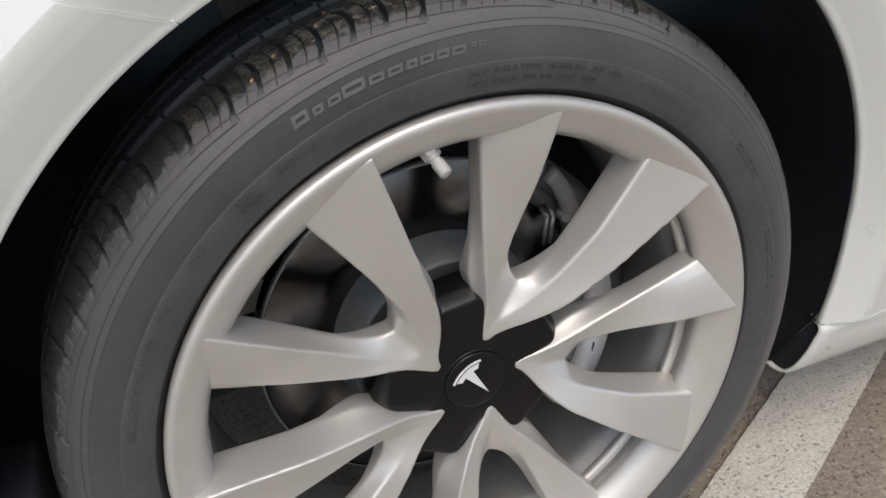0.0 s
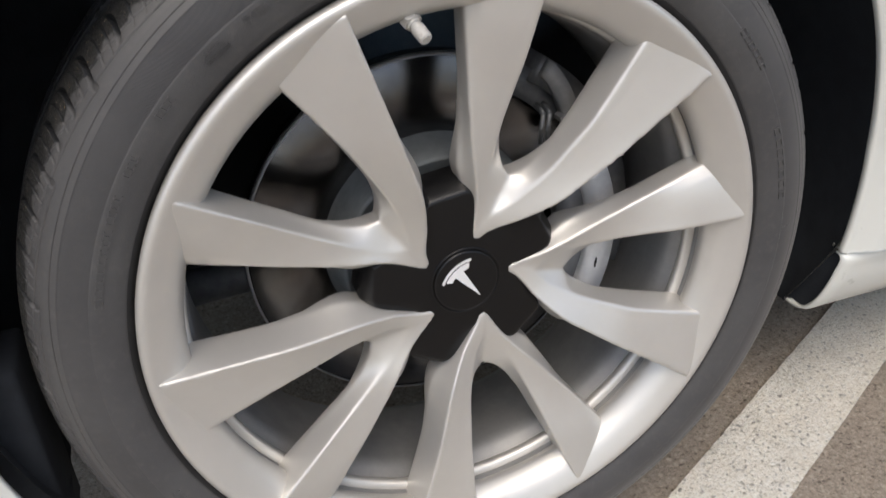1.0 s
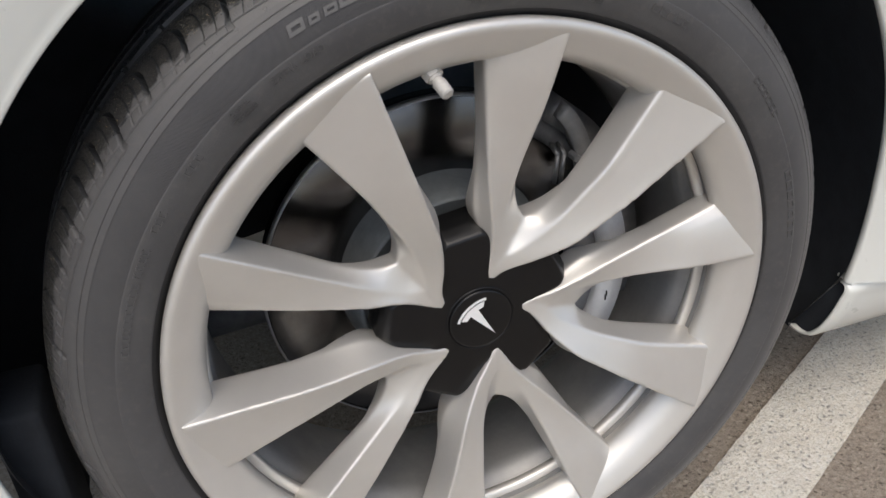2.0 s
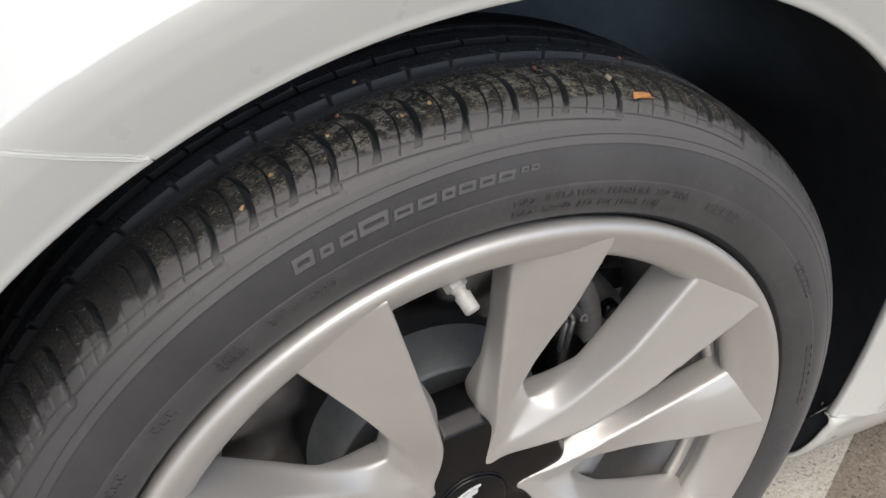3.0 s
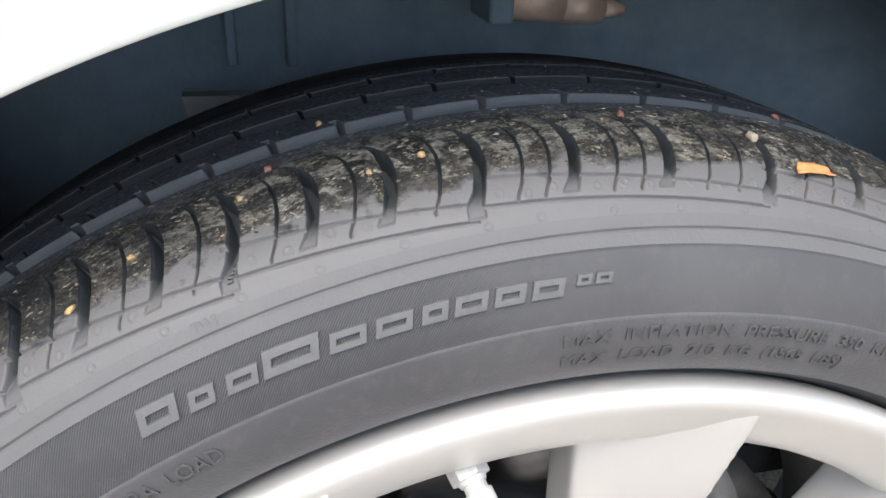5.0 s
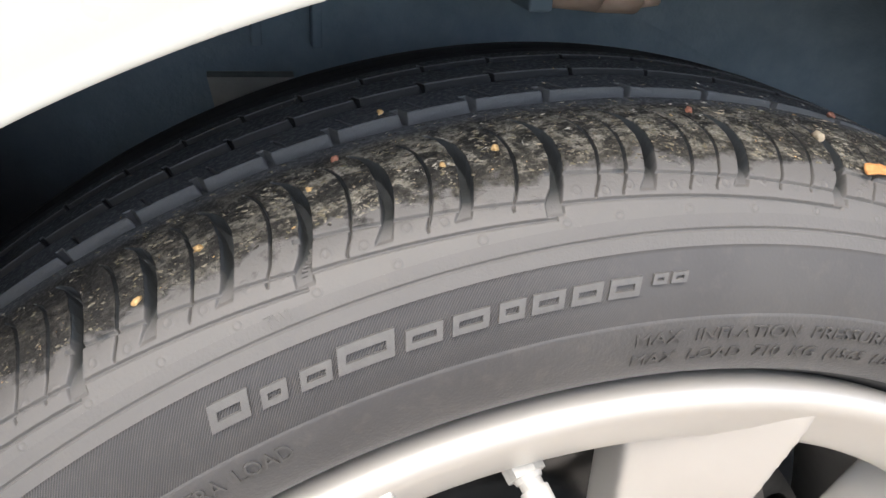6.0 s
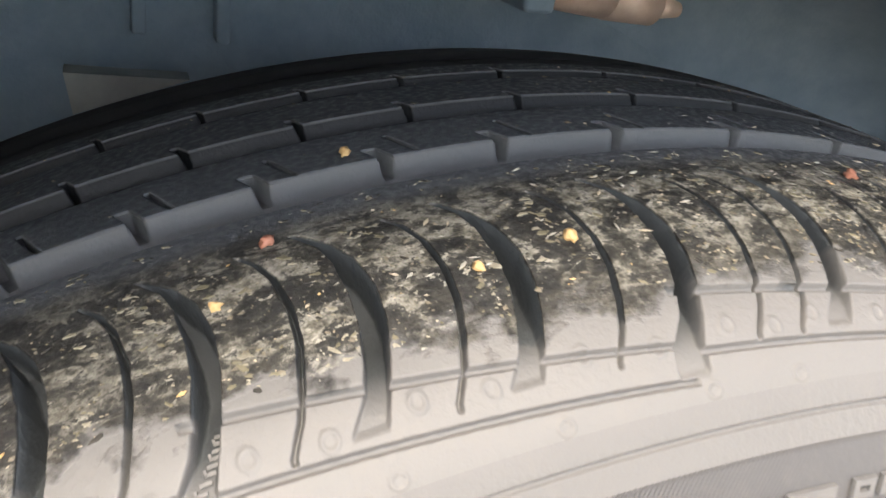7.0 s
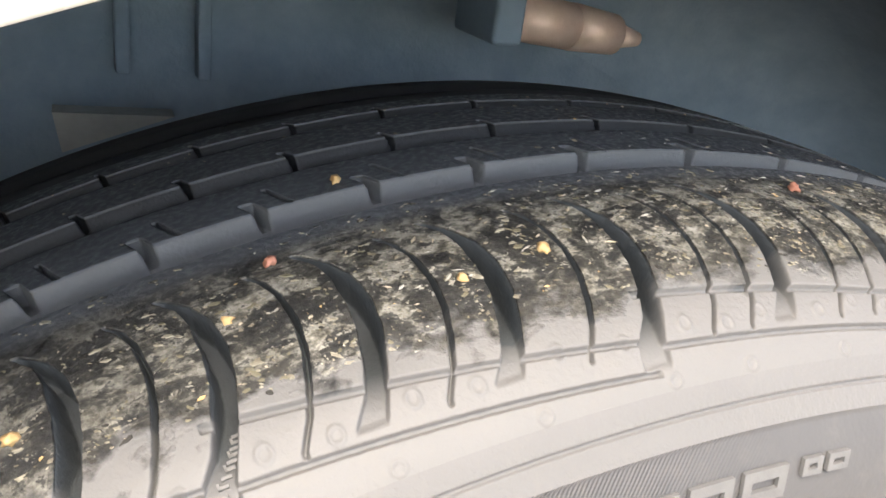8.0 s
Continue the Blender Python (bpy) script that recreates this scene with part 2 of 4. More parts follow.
CAP_BLACK = make_mottled("satin_black_plastic", (0.0055, 0.0055, 0.006), (0.009, 0.0088, 0.0088), 0.27, 0, 200, 0.0, 0.06)
CAP_BLACK.node_tree.nodes["Principled BSDF"].inputs["Specular IOR Level"].default_value = 0.3
# the same blue-grey that paints the haze inside the arch
PANEL_GREY = make_mottled("hazed_grey_panel", (0.175, 0.25, 0.33), (0.235, 0.32, 0.41), 0.9, 0, 25, 0.0, 0.5)


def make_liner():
    """Black felt; a blue-grey haze is painted deep inside the arch."""
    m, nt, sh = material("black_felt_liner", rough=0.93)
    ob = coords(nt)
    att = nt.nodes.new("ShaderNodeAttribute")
    att.attribute_name = "dust_haze"
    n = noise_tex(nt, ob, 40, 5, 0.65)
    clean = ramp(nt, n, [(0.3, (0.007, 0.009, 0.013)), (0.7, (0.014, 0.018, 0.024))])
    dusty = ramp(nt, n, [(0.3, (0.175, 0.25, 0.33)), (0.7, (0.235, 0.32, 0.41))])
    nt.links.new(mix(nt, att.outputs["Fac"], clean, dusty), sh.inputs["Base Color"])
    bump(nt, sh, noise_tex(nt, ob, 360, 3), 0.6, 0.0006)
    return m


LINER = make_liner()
BADGE = make_mottled("bright_satin_chrome", (0.80, 0.80, 0.80), (0.88, 0.88, 0.87), 0.42, 0.25, 80)
CALIPER = make_mottled("grey_cast_caliper", (0.10, 0.105, 0.11), (0.17, 0.17, 0.172), 0.45, 0.5, 90)
ARM = make_mottled("dull_grey_cast_arm", (0.20, 0.20, 0.20), (0.28, 0.275, 0.27), 0.6, 0.1, 90)
CAST_IRON = make_mottled("grey_hub_iron", (0.135, 0.150, 0.158), (0.19, 0.205, 0.213), 0.65, 0.25, 70)
PAD = make_mottled("zinc_grey_bracket", (0.32, 0.33, 0.34), (0.42, 0.42, 0.425), 0.45, 0.6, 90)
PAD_BRIGHT = make_mottled("bright_worn_steel", (0.66, 0.66, 0.66), (0.76, 0.76, 0.755), 0.35, 0.3, 90)
VALVE = make_mottled("dull_nickel_valve", (0.40, 0.385, 0.355), (0.50, 0.485, 0.45), 0.55, 0.15, 300)
BARREL = make_mottled("grey_wheel_barrel", (0.24, 0.24, 0.24), (0.31, 0.305, 0.30), 0.5, 0.4, 40)
LIT_PLATE = make_mottled("pale_lit_steel", (0.30, 0.32, 0.32), (0.40, 0.41, 0.40), 0.75, 0.0, 60)
COPPER = make_mottled("rusty_tan_metal", (0.66, 0.50, 0.43), (0.78, 0.63, 0.55), 0.5, 0.3, 90)
LEAF = make_mottled("dry_orange_leaf", (0.52, 0.22, 0.07), (0.66, 0.33, 0.13), 0.7, 0, 400)
STONE_PALE = make_mottled("pale_stone", (0.36, 0.30, 0.21), (0.50, 0.43, 0.32), 0.8, 0, 700)
STONE_TAN = make_mottled("tan_stone", (0.50, 0.31, 0.13), (0.60, 0.42, 0.20), 0.75, 0, 700)
STONE_RED = make_mottled("reddish_stone", (0.36, 0.14, 0.09), (0.46, 0.22, 0.15), 0.8, 0, 700)

# ---------------------------------------------------------------- helpers
HZ = 0.33                                    # height of the axle


def cyl(r, deg, y):
    """A point round the axle: radius, angle from the car's +x upwards, place along the axle."""
    a = radians(deg)
    return Vector((r * math.cos(a), y, HZ + r * math.sin(a)))


def finish(name, mesh, mat, parent=None, label="", smooth=True):
    ob = new(name, mesh)
    if mat is not None:
        mesh.materials.append(mat)
    if smooth:
        mesh.polygons.foreach_set("use_smooth", [True] * len(mesh.polygons))
    if parent is not None:
        ob.parent = parent
    if label:
        ob["label"] = label
    return ob


def part(name, bm, mat, parent=None, label="", smooth=True):
    bmesh.ops.recalc_face_normals(bm, faces=bm.faces)
    mesh = bpy.data.meshes.new(name)
    bm.to_mesh(mesh)
    bm.free()
    return finish(name, mesh, mat, parent, label, smooth)


def grid_mesh(name, pts, closed_u=False, uvs=None):
    """A mesh from an array of points (columns, rows, 3), with uvs (columns, rows, 2)."""
    nu, nv = pts.shape[:2]
    iu = np.arange(nu if closed_u else nu - 1)
    ju = (iu + 1) % nu
    v = np.arange(nv - 1)
    q = np.stack([iu[:, None] * nv + v, iu[:, None] * nv + v + 1, ju[:, None] * nv + v + 1, ju[:, None] * nv + v], -1).reshape(-1, 4)
    mesh = bpy.data.meshes.new(name)
    mesh.vertices.add(nu * nv)
    mesh.vertices.foreach_set("co", pts.reshape(-1).astype(np.float32))
    mesh.loops.add(q.size)
    mesh.loops.foreach_set("vertex_index", q.reshape(-1).astype(np.int32))
    mesh.polygons.add(len(q))
    mesh.polygons.foreach_set("loop_start", np.arange(0, q.size, 4, dtype=np.int32))
    if uvs is not None:
        layer = mesh.uv_layers.new(name="uv")
        layer.data.foreach_set("uv", uvs.reshape(-1, 2)[q.reshape(-1)].reshape(-1).astype(np.float32))
    mesh.update(calc_edges=True)
    mesh.validate()
    return mesh


def revolve(name, profile, mat, parent=None, label="", steps=180, lo=0.0, hi=360.0):
    """Turns a profile of (radius, y) round the axle."""
    full = hi - lo > 359.9
    degs = np.radians(np.linspace(lo, hi, steps, endpoint=not full))
    p = np.array(profile)
    pts = np.stack([np.cos(degs)[:, None] * p[:, 0], np.broadcast_to(p[:, 1], (len(degs), len(p))), HZ + np.sin(degs)[:, None] * p[:, 0]], -1)
    return finish(name, grid_mesh(name, pts, full), mat, parent, label)


def spline(points, step):
    """A smooth curve through 2D points, sampled about every step metres."""
    p = np.array(points)
    d = np.concatenate([[0], np.cumsum(np.linalg.norm(np.diff(p, axis=0), axis=1))])
    t = np.gradient(p, d, axis=0)
    s = np.linspace(0, d[-1], max(3, int(d[-1] / step) + 1))
    i = np.clip(np.searchsorted(d, s, side="right") - 1, 0, len(d) - 2)
    h = (d[i + 1] - d[i])[:, None]
    x = (s - d[i])[:, None] / h
    return (2 * x**3 - 3 * x**2 + 1) * p[i] + (x**3 - 2 * x**2 + x) * h * t[i] + (3 * x**2 - 2 * x**3) * p[i + 1] + (x**3 - x**2) * h * t[i + 1]


def smoothstep(x):
    x = np.clip(x, 0, 1)
    return x * x * (3 - 2 * x)


def box(bm, lo, hi, m=Matrix.Identity(4)):
    res = bmesh.ops.create_cube(bm, size=1.0)
    lo, hi = Vector(lo), Vector(hi)
    bmesh.ops.transform(bm, verts=res["verts"], matrix=m @ Matrix.Translation((lo + hi) / 2) @ Matrix.Diagonal((*(hi - lo), 1)))
    return res["verts"]


def rod(bm, a, b, ra, rb=None, seg=20):
    """A cylinder or cone from a to b."""
    a, b = Vector(a), Vector(b)
    res = bmesh.ops.create_cone(bm, cap_ends=True, segments=seg, radius1=ra, radius2=ra if rb is None else rb, depth=(b - a).length)
    bmesh.ops.transform(bm, verts=res["verts"], matrix=Matrix.Translation((a + b) / 2) @ (b - a).to_track_quat("Z", "Y").to_matrix().to_4x4())
    return res["verts"]


def rounded(bm, width, segments=2):
    bmesh.ops.bevel(bm, geom=[e for e in bm.edges if len(e.link_faces) == 2 and e.calc_face_angle(0) > 0.6], offset=width, segments=segments, affect="EDGES", profile=0.5)


def thing(name, label, category, kind="", group="", at=(0, 0, 0)):
    ob = new(name)
    ob.empty_display_size = 0.05
    ob.location = at
    return tagged(ob, label, category, group, kind)

# ---------------------------------------------------------------- ground
def build_ground():
    n, half = 150, 0.75
    xs = np.linspace(-half, half, n) + 0.25
    line = np.concatenate([[-4000, -600, -80, -15, -4, -1.2], xs, [2.2, 5, 15, 80, 600, 4000]])
    gx, gy = np.meshgrid(line, np.concatenate([[-4000, -600, -80, -15, -4, -1.2], xs - 0.25, [1.6, 4, 15, 80, 600, 4000]]), indexing="ij")
    z = np.zeros_like(gx)
    for i in range(gx.shape[0]):
        for j in range(gx.shape[1]):
            if abs(gx[i, j]) < 1.5 and abs(gy[i, j]) < 1.2:
                p = Vector((gx[i, j], gy[i, j], 0))
                z[i, j] = 0.0012 * noise.noise(p * 70) + 0.002 * noise.noise(p * 9)
    pts = np.stack([gx, gy, z - 0.002], -1)
    return tagged(finish("ground", grid_mesh("ground", pts), ASPHALT), "weathered brown-grey asphalt with exposed stone grains", "ground", kind="structure")


build_ground()


def build_stripe():
    """A painted bay line, a hand wide, lying aslant beside the tyre."""
    d, nrm = Vector((0.882, 0.471, 0)), Vector((-0.471, 0.882, 0))
    mid = Vector((0.491, 0.1125, 0))
    us, vs = np.linspace(-1.6, 2.6, 420), np.linspace(-0.05, 0.05, 22)
    pts = np.zeros((len(us), len(vs), 3))
    for i, u in enumerate(us):
        for j, v in enumerate(vs):
            e = 0.0009 * noise.noise(Vector((u * 60, j > 10, 3))) if j in (0, len(vs) - 1) else 0
            p = mid + d * u + nrm * (v + e)
            z = 0.0012 * noise.noise(Vector((p.x, p.y, 0)) * 70) + 0.002 * noise.noise(Vector((p.x, p.y, 0)) * 9)
            pts[i, j] = (p.x, p.y, z + 0.0015)
    return tagged(finish("painted_line", grid_mesh("painted_line", pts), STRIPE), "worn off-white painted parking line on the asphalt", "road marking", kind="structure")


build_stripe()

# ---------------------------------------------------------------- car
car = thing("car", "white car with a multi-spoke silver wheel and black tyre, parked", "car")

# edge of the wheel arch: angle, radius, y
ARCH = np.array([(-11.5, 0.420, 0.040), (5, 0.414, 0.032), (20, 0.410, 0.019), (35, 0.406, 0.007), (50, 0.402, -0.003), (70, 0.3955, -0.009),
                 (90, 0.3885, -0.011), (105, 0.3868, -0.011), (137, 0.3835, -0.011), (165, 0.380, -0.003), (198, 0.377, 0.020)])


def arch(deg):
    return np.interp(deg, ARCH[:, 0], ARCH[:, 1]), np.interp(deg, ARCH[:, 0], ARCH[:, 2])


SEAM = 118.6                                  # where the bumper meets the panel on the arch


def section(deg):
    """The body side above the arch edge: offsets (outward, inward) over the flange, the rounded edge, the flare and the panel above it."""
    flat = float(smoothstep((deg - 35) / 50))
    k = 1 - flat
    return np.array([(0.003, 0.010), (0.0010, 0.0075), (0.0, 0.004), (0.0005, 0.0014), (0.002, 0.0003), (0.006, -0.0004), (0.012, -0.0028), (0.020, -0.0058), (0.030, -0.0094), (0.040, -0.0120), (0.0465, -0.0128), (0.0498, -0.0126),
                     (0.0508, -0.0121 - 0.0005 * k), (0.0516, -0.0112 * flat - 0.0126 * k), (0.060, -0.0056 * flat - 0.011 * k), (0.075, 0.0047 * flat - 0.009 * k), (0.10, 0.022 * flat - 0.006 * k), (0.14, 0.049 * flat - 0.003 * k),
                     (0.20, 0.072 * flat), (0.32, 0.10 * flat + 0.003), (0.55, 0.16 * flat + 0.01), (0.9, 0.27 * flat + 0.03), (1.4, 0.40 * flat + 0.05), (2.2, 0.55 * flat + 0.08)])


def seam_radius(deg):
    """Where the gap between panel and bumper lies on the ray at this angle."""
    d = math.sin(radians(deg)) + 0.375 * math.cos(radians(deg))
    return 9.0 if d < 0.10 else 0.2702 / d


BODY_ROWS = np.concatenate([[0.0005, 0.001, 0.002, 0.004], np.arange(0.006, 0.049, 0.002), np.arange(0.0496, 0.0525, 0.0003), np.arange(0.054, 0.16, 0.003), np.geomspace(0.17, 2.2, 24)])


def body_sheet(name, lo, hi, label, steps, low=0.0, below=None, above=None):
    """Part of the body side between two angles; low: the height of its bottom edge; below, above: keep that side of the seam."""
    degs = np.linspace(lo, hi, steps)
    rows = []
    for deg in degs:
        sec = section(deg)
        ra, ya = arch(deg)
        r0, r1 = 0.0, 9.0
        s = math.sin(radians(deg))
        if s < 0:
            r1 = max(0.006, (HZ - low) / -s - ra)
        c = math.cos(radians(deg))
        r1 = min(r1, (0.93 - HZ) / max(s, 0.01) - ra, (1.6 if c > 0 else 0.78) / max(abs(c), 0.01) - ra)
        if below is not None:
            r1 = min(r1, max(0.0045, seam_radius(deg) - ra - below))
        if above is not None and deg > SEAM:
            r0 = min(seam_radius(deg) - ra + above, r1 - 0.002)
        face = np.clip(BODY_ROWS, r0, r1)
        depth = np.interp(face, sec[2:, 0], sec[2:, 1])
        if r0 > 0:
            dr, dy = np.concatenate([[r0 - 0.0003, r0 - 0.0003, r0], face + 0.0006]), np.concatenate([depth[0] + np.array([0.006, 0.0014, 0.0003]), depth])
        else:
            dr, dy = np.concatenate([np.minimum(sec[:2, 0], r1), [0.0], face]), np.concatenate([sec[:2, 1], [sec[2, 1]], depth])
        if below is not None:
            dr, dy = np.concatenate([dr, [r1 + 0.0006, r1 + 0.0008, r1 + 0.0008]]), np.concatenate([dy, depth[-1] + np.array([0.0003, 0.0010, 0.006])])
        edge = cyl(ra + dr[-1], deg, 0.0)
        rows.append([cyl(ra + a, deg, ya + b) for a, b in zip(dr, dy)] + [Vector((edge.x, 0.46, edge.z)) if deg > 4 and below is None else cyl(ra + dr[-1], deg, ya + dy[-1] + 0.02)])
    ob = finish(name, grid_mesh(name, np.array(rows)), PAINT, car, label)
    sol = ob.modifiers.new("thickness", "SOLIDIFY")
    sol.thickness, sol.offset = 0.0012, -1
    return ob


body_sheet("quarter_panel", -11.3, 152.0, "white painted steel quarter panel with a flared wheel arch", 480, low=0.249, above=0.0008)
body_sheet("rear_bumper", SEAM + 0.15, 197.5, "white plastic bumper below a thin panel gap", 260, low=0.205, below=0.0008)
# dark strip added behind the panel gap to stand for its shade
def strip_point(d, o):
    r = max(arch(d)[0] + 0.004, seam_radius(d) + o)
    return cyl(r, d, arch(d)[1] + float(np.interp(r - arch(d)[0], section(d)[2:, 0], section(d)[2:, 1])) + 0.005)


gap = np.array([[strip_point(d, o) for o in (-0.006, 0.0, 0.006)] for d in np.linspace(SEAM + 0.6, 150, 60)])
finish("gap_strip", grid_mesh("gap_strip", gap), LINER, car, "added dark strip standing for the shade in the panel gap")


def build_sill():
    """The painted sill behind the wheel: a rounded section drawn along the car, its end turned in under the arch."""
    prof = spline([(0.046, 0.2470), (0.042, 0.2465), (0.0385, 0.243), (0.040, 0.225), (0.046, 0.200), (0.056, 0.178), (0.066, 0.167), (0.078, 0.1635), (0.085, 0.1632), (0.092, 0.1640)], 0.004)
    xs = [0.0, 0.004, 0.02, 0.06, 0.15, 0.4, 0.8, 1.19]
    pts = np.zeros((len(xs), len(prof), 3))
    for i, x in enumerate(xs):
        for j, (y, z) in enumerate(prof):
            lead = 0.4125 - 0.012 * (0.2465 - z) / 0.083
            pts[i, j] = (lead + x, y + (0.004 if i == 0 else 0), z - 0.004 * x)
    # black face added in the sill's open end to stand for the dark inside
    bm = bmesh.new()
    loop = [bm.verts.new((0.4135 - 0.012 * (0.2465 - z) / 0.083 + 0.004, y + 0.006, z)) for y, z in prof]
    bm.faces.new(loop)
    part("sill_end", bm, LINER, car, "added black face closing the dark open end of the sill", False)
    ob = finish("side_sill", grid_mesh("side_sill", pts), PAINT, car, "white painted sill below the panel gap")
    sol = ob.modifiers.new("thickness", "SOLIDIFY")
    sol.thickness, sol.offset = 0.003, -1


build_sill()


def haze_round(degs):
    """How strongly the painted haze greys the arch inside, round the wheel."""
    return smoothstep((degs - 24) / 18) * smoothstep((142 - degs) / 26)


def build_liner():
    degs = np.linspace(-23, 203, 140)
    prof = [(0.002, 0.008), (0.008, 0.020), (0.018, 0.06), (0.022, 0.12), (0.022, 0.20), (0.020, 0.235), (0.012, 0.268), (-0.004, 0.291), (-0.028, 0.303), (-0.060, 0.307)]
    pts = np.zeros((len(degs), len(prof), 3))
    for i, deg in enumerate(degs):
        ra, ya = arch(deg)
        for j, (dr, y) in enumerate(prof):
            low = max(0.0, deg - 165) / 38
            w = 0.003 * noise.noise(Vector((deg * 0.12, y * 14, 1)))
            start = 0.046 + 0.042 * min(1.0, max(0.0, (-9 - deg) / 13)) if deg < -6 else -1.0
            pts[i, j] = cyl(ra + dr + w - 0.02 * low, deg, max(start + 0.004 * j, y + ya * (1 if j < 3 else 0)))
    mesh = grid_mesh("wheel_arch_liner", pts)
    deep = haze_round(degs)[:, None] * np.array([0, 0, 0, 0.08, 0.4, 0.65, 0.85, 1, 1, 1])[None, :]
    mesh.attributes.new("dust_haze", "FLOAT", "POINT").data.foreach_set("value", deep.reshape(-1).astype(np.float32))
    finish("wheel_arch_liner", mesh, LINER, car, "black felt wheel arch liner, greyed deep inside for haze")
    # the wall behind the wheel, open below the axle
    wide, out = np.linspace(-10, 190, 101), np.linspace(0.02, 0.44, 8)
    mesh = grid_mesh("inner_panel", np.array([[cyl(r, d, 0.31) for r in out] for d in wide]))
    mesh.attributes.new("dust_haze", "FLOAT", "POINT").data.foreach_set("value", np.repeat(haze_round(wide), len(out)).astype(np.float32))
    sol = finish("inner_panel", mesh, LINER, car, "dark inner panel behind the wheel, greyed for haze").modifiers.new("thickness", "SOLIDIFY")
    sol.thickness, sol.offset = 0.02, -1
    # unseen plate added to keep the space under the car dark
    bm = bmesh.new()
    box(bm, (-0.76, 0.335, 0.215), (1.6, 1.60, 0.25))
    part("underbody", bm, LINER, car, "unseen black underbody plate added to darken below the car", False)
    # plain body that closes the car behind the panels
    bm = bmesh.new()
    outline = [(0.335, 0.254), (1.52, 0.254), (1.60, 0.36), (1.63, 0.58), (1.60, 0.74), (1.50, 0.86), (1.30, 0.905), (0.86, 0.92), (0.40, 0.905), (0.20, 0.87), (0.335, 0.82)]
    ends = []
    for x, k in ((-0.76, 0.90), (-0.70, 0.97), (-0.50, 1.0), (1.54, 1.0), (1.60, 0.97)):
        ends.append([bm.verts.new((x, 0.9 + (y - 0.9) * (k if y > 0.9 else 1.0), 0.254 + (z - 0.254) * k)) for y, z in outline])
    for a, b in zip(ends, ends[1:]):
        for q in range(len(outline)):
            bm.faces.new((a[q], a[(q + 1) % len(outline)], b[(q + 1) % len(outline)], b[q]))
    for ring in (ends[0], ends[-1]):
        hub = bm.verts.new(sum((v.co for v in ring), Vector()) / len(ring))
        for q in range(len(ring)):
            bm.faces.new((ring[q], ring[(q + 1) % len(ring)], hub))
    part("body_shell", bm, PAINT, car, "plain white body above the underbody", False)
    bm = bmesh.new()
    # the flap that hangs below the bumper at the rear of the arch
    box(bm, (-0.384, 0.050, 0.150), (-0.3470, 0.12, 0.33))
    rounded(bm, 0.006)
    part("liner_flap", bm, LINER, car, "black liner flap at the rear of the arch")


build_liner()


def build_inner_gear():
    """Links and brackets high up behind the tyre."""
    # a metal bush with a dark gap round its middle, held in a bracket
    a, b = Vector((0.0340, 0.206, 0.6720)), Vector((0.0845, 0.212, 0.6665))
    d = (b - a).normalized()
    bm = bmesh.new()
    rod(bm, a, a + d * 0.0275, 0.0092, seg=28)
    rod(bm, a + d * 0.0290, b, 0.0094, 0.0082, seg=28)
    rod(bm, a + d * 0.026, a + d * 0.031, 0.0078, seg=28)
    rod(bm, b, b + d * 0.014, 0.0058, 0.0030, seg=20)
    bush = part("link_bushing", bm, COPPER, car, "tan metal link bushing")
    bm = bmesh.new()
    box(bm, (0.0215, 0.195, 0.6620), (0.0340, 0.232, 0.700))
    rounded(bm, 0.002)
    part("bush_bracket", bm, PANEL_GREY, bush, "grey bracket holding the bushing")
    # pale plate standing for a patch of light on the inner structure
    bm = bmesh.new()
    a, b, c = (-0.1280, 0.26, 0.6170), (-0.1252, 0.26, 0.6010), (-0.0830, 0.26, 0.6160)
    lower = [bm.verts.new(v) for v in (a, b, c)]
    bm.faces.new(lower)
    ret = bmesh.ops.extrude_face_region(bm, geom=bm.faces[:])
    bmesh.ops.translate(bm, verts=[g for g in ret["geom"] if isinstance(g, bmesh.types.BMVert)], vec=(0, 0.012, 0))
    part("lit_plate", bm, LIT_PLATE, car, "pale plate standing for a light patch on the inner structure", False)
    for x, z0, z1 in ((-0.1030, 0.624, 0.690), (-0.0690, 0.622, 0.690)):
        bm = bmesh.new()
        box(bm, (x, 0.298, z0), (x + 0.006, 0.310, z1))
        rounded(bm, 0.0012)
        part("panel_rib", bm, PANEL_GREY, car, "grey upright stiffening rib")
    bm = bmesh.new()
    rod(bm, (-0.3, 0.16, 0.30), (0.25, 0.20, 0.31), 0.017)
    rod(bm, (-0.02, 0.12, 0.33), (0.0, 0.33, 0.33), 0.022)
    part("axle_arm", bm, CALIPER, car, "dark axle and arm behind the brake")


build_inner_gear()

# ---------------------------------------------------------------- tyre
outer_half = [(0.014, 0.2535), (0.0092, 0.2566), (0.0052, 0.2590), (0.0016, 0.2622), (-0.0014, 0.2665), (-0.0036, 0.2725), (-0.0051, 0.2800), (-0.0048, 0.2900), (-0.0020, 0.3000), (0.0020, 0.3080),
              (0.0065, 0.3150), (0.0120, 0.3205), (0.0200, 0.3255), (0.0300, 0.3293), (0.0450, 0.3320), (0.0700, 0.3334)]
TYRE_MID = 0.089
tyre_profile = outer_half + [(TYRE_MID, 0.3338)] + [(2 * TYRE_MID - y, r) for y, r in outer_half[::-1]]
FINE = spline(tyre_profile, 0.0002)


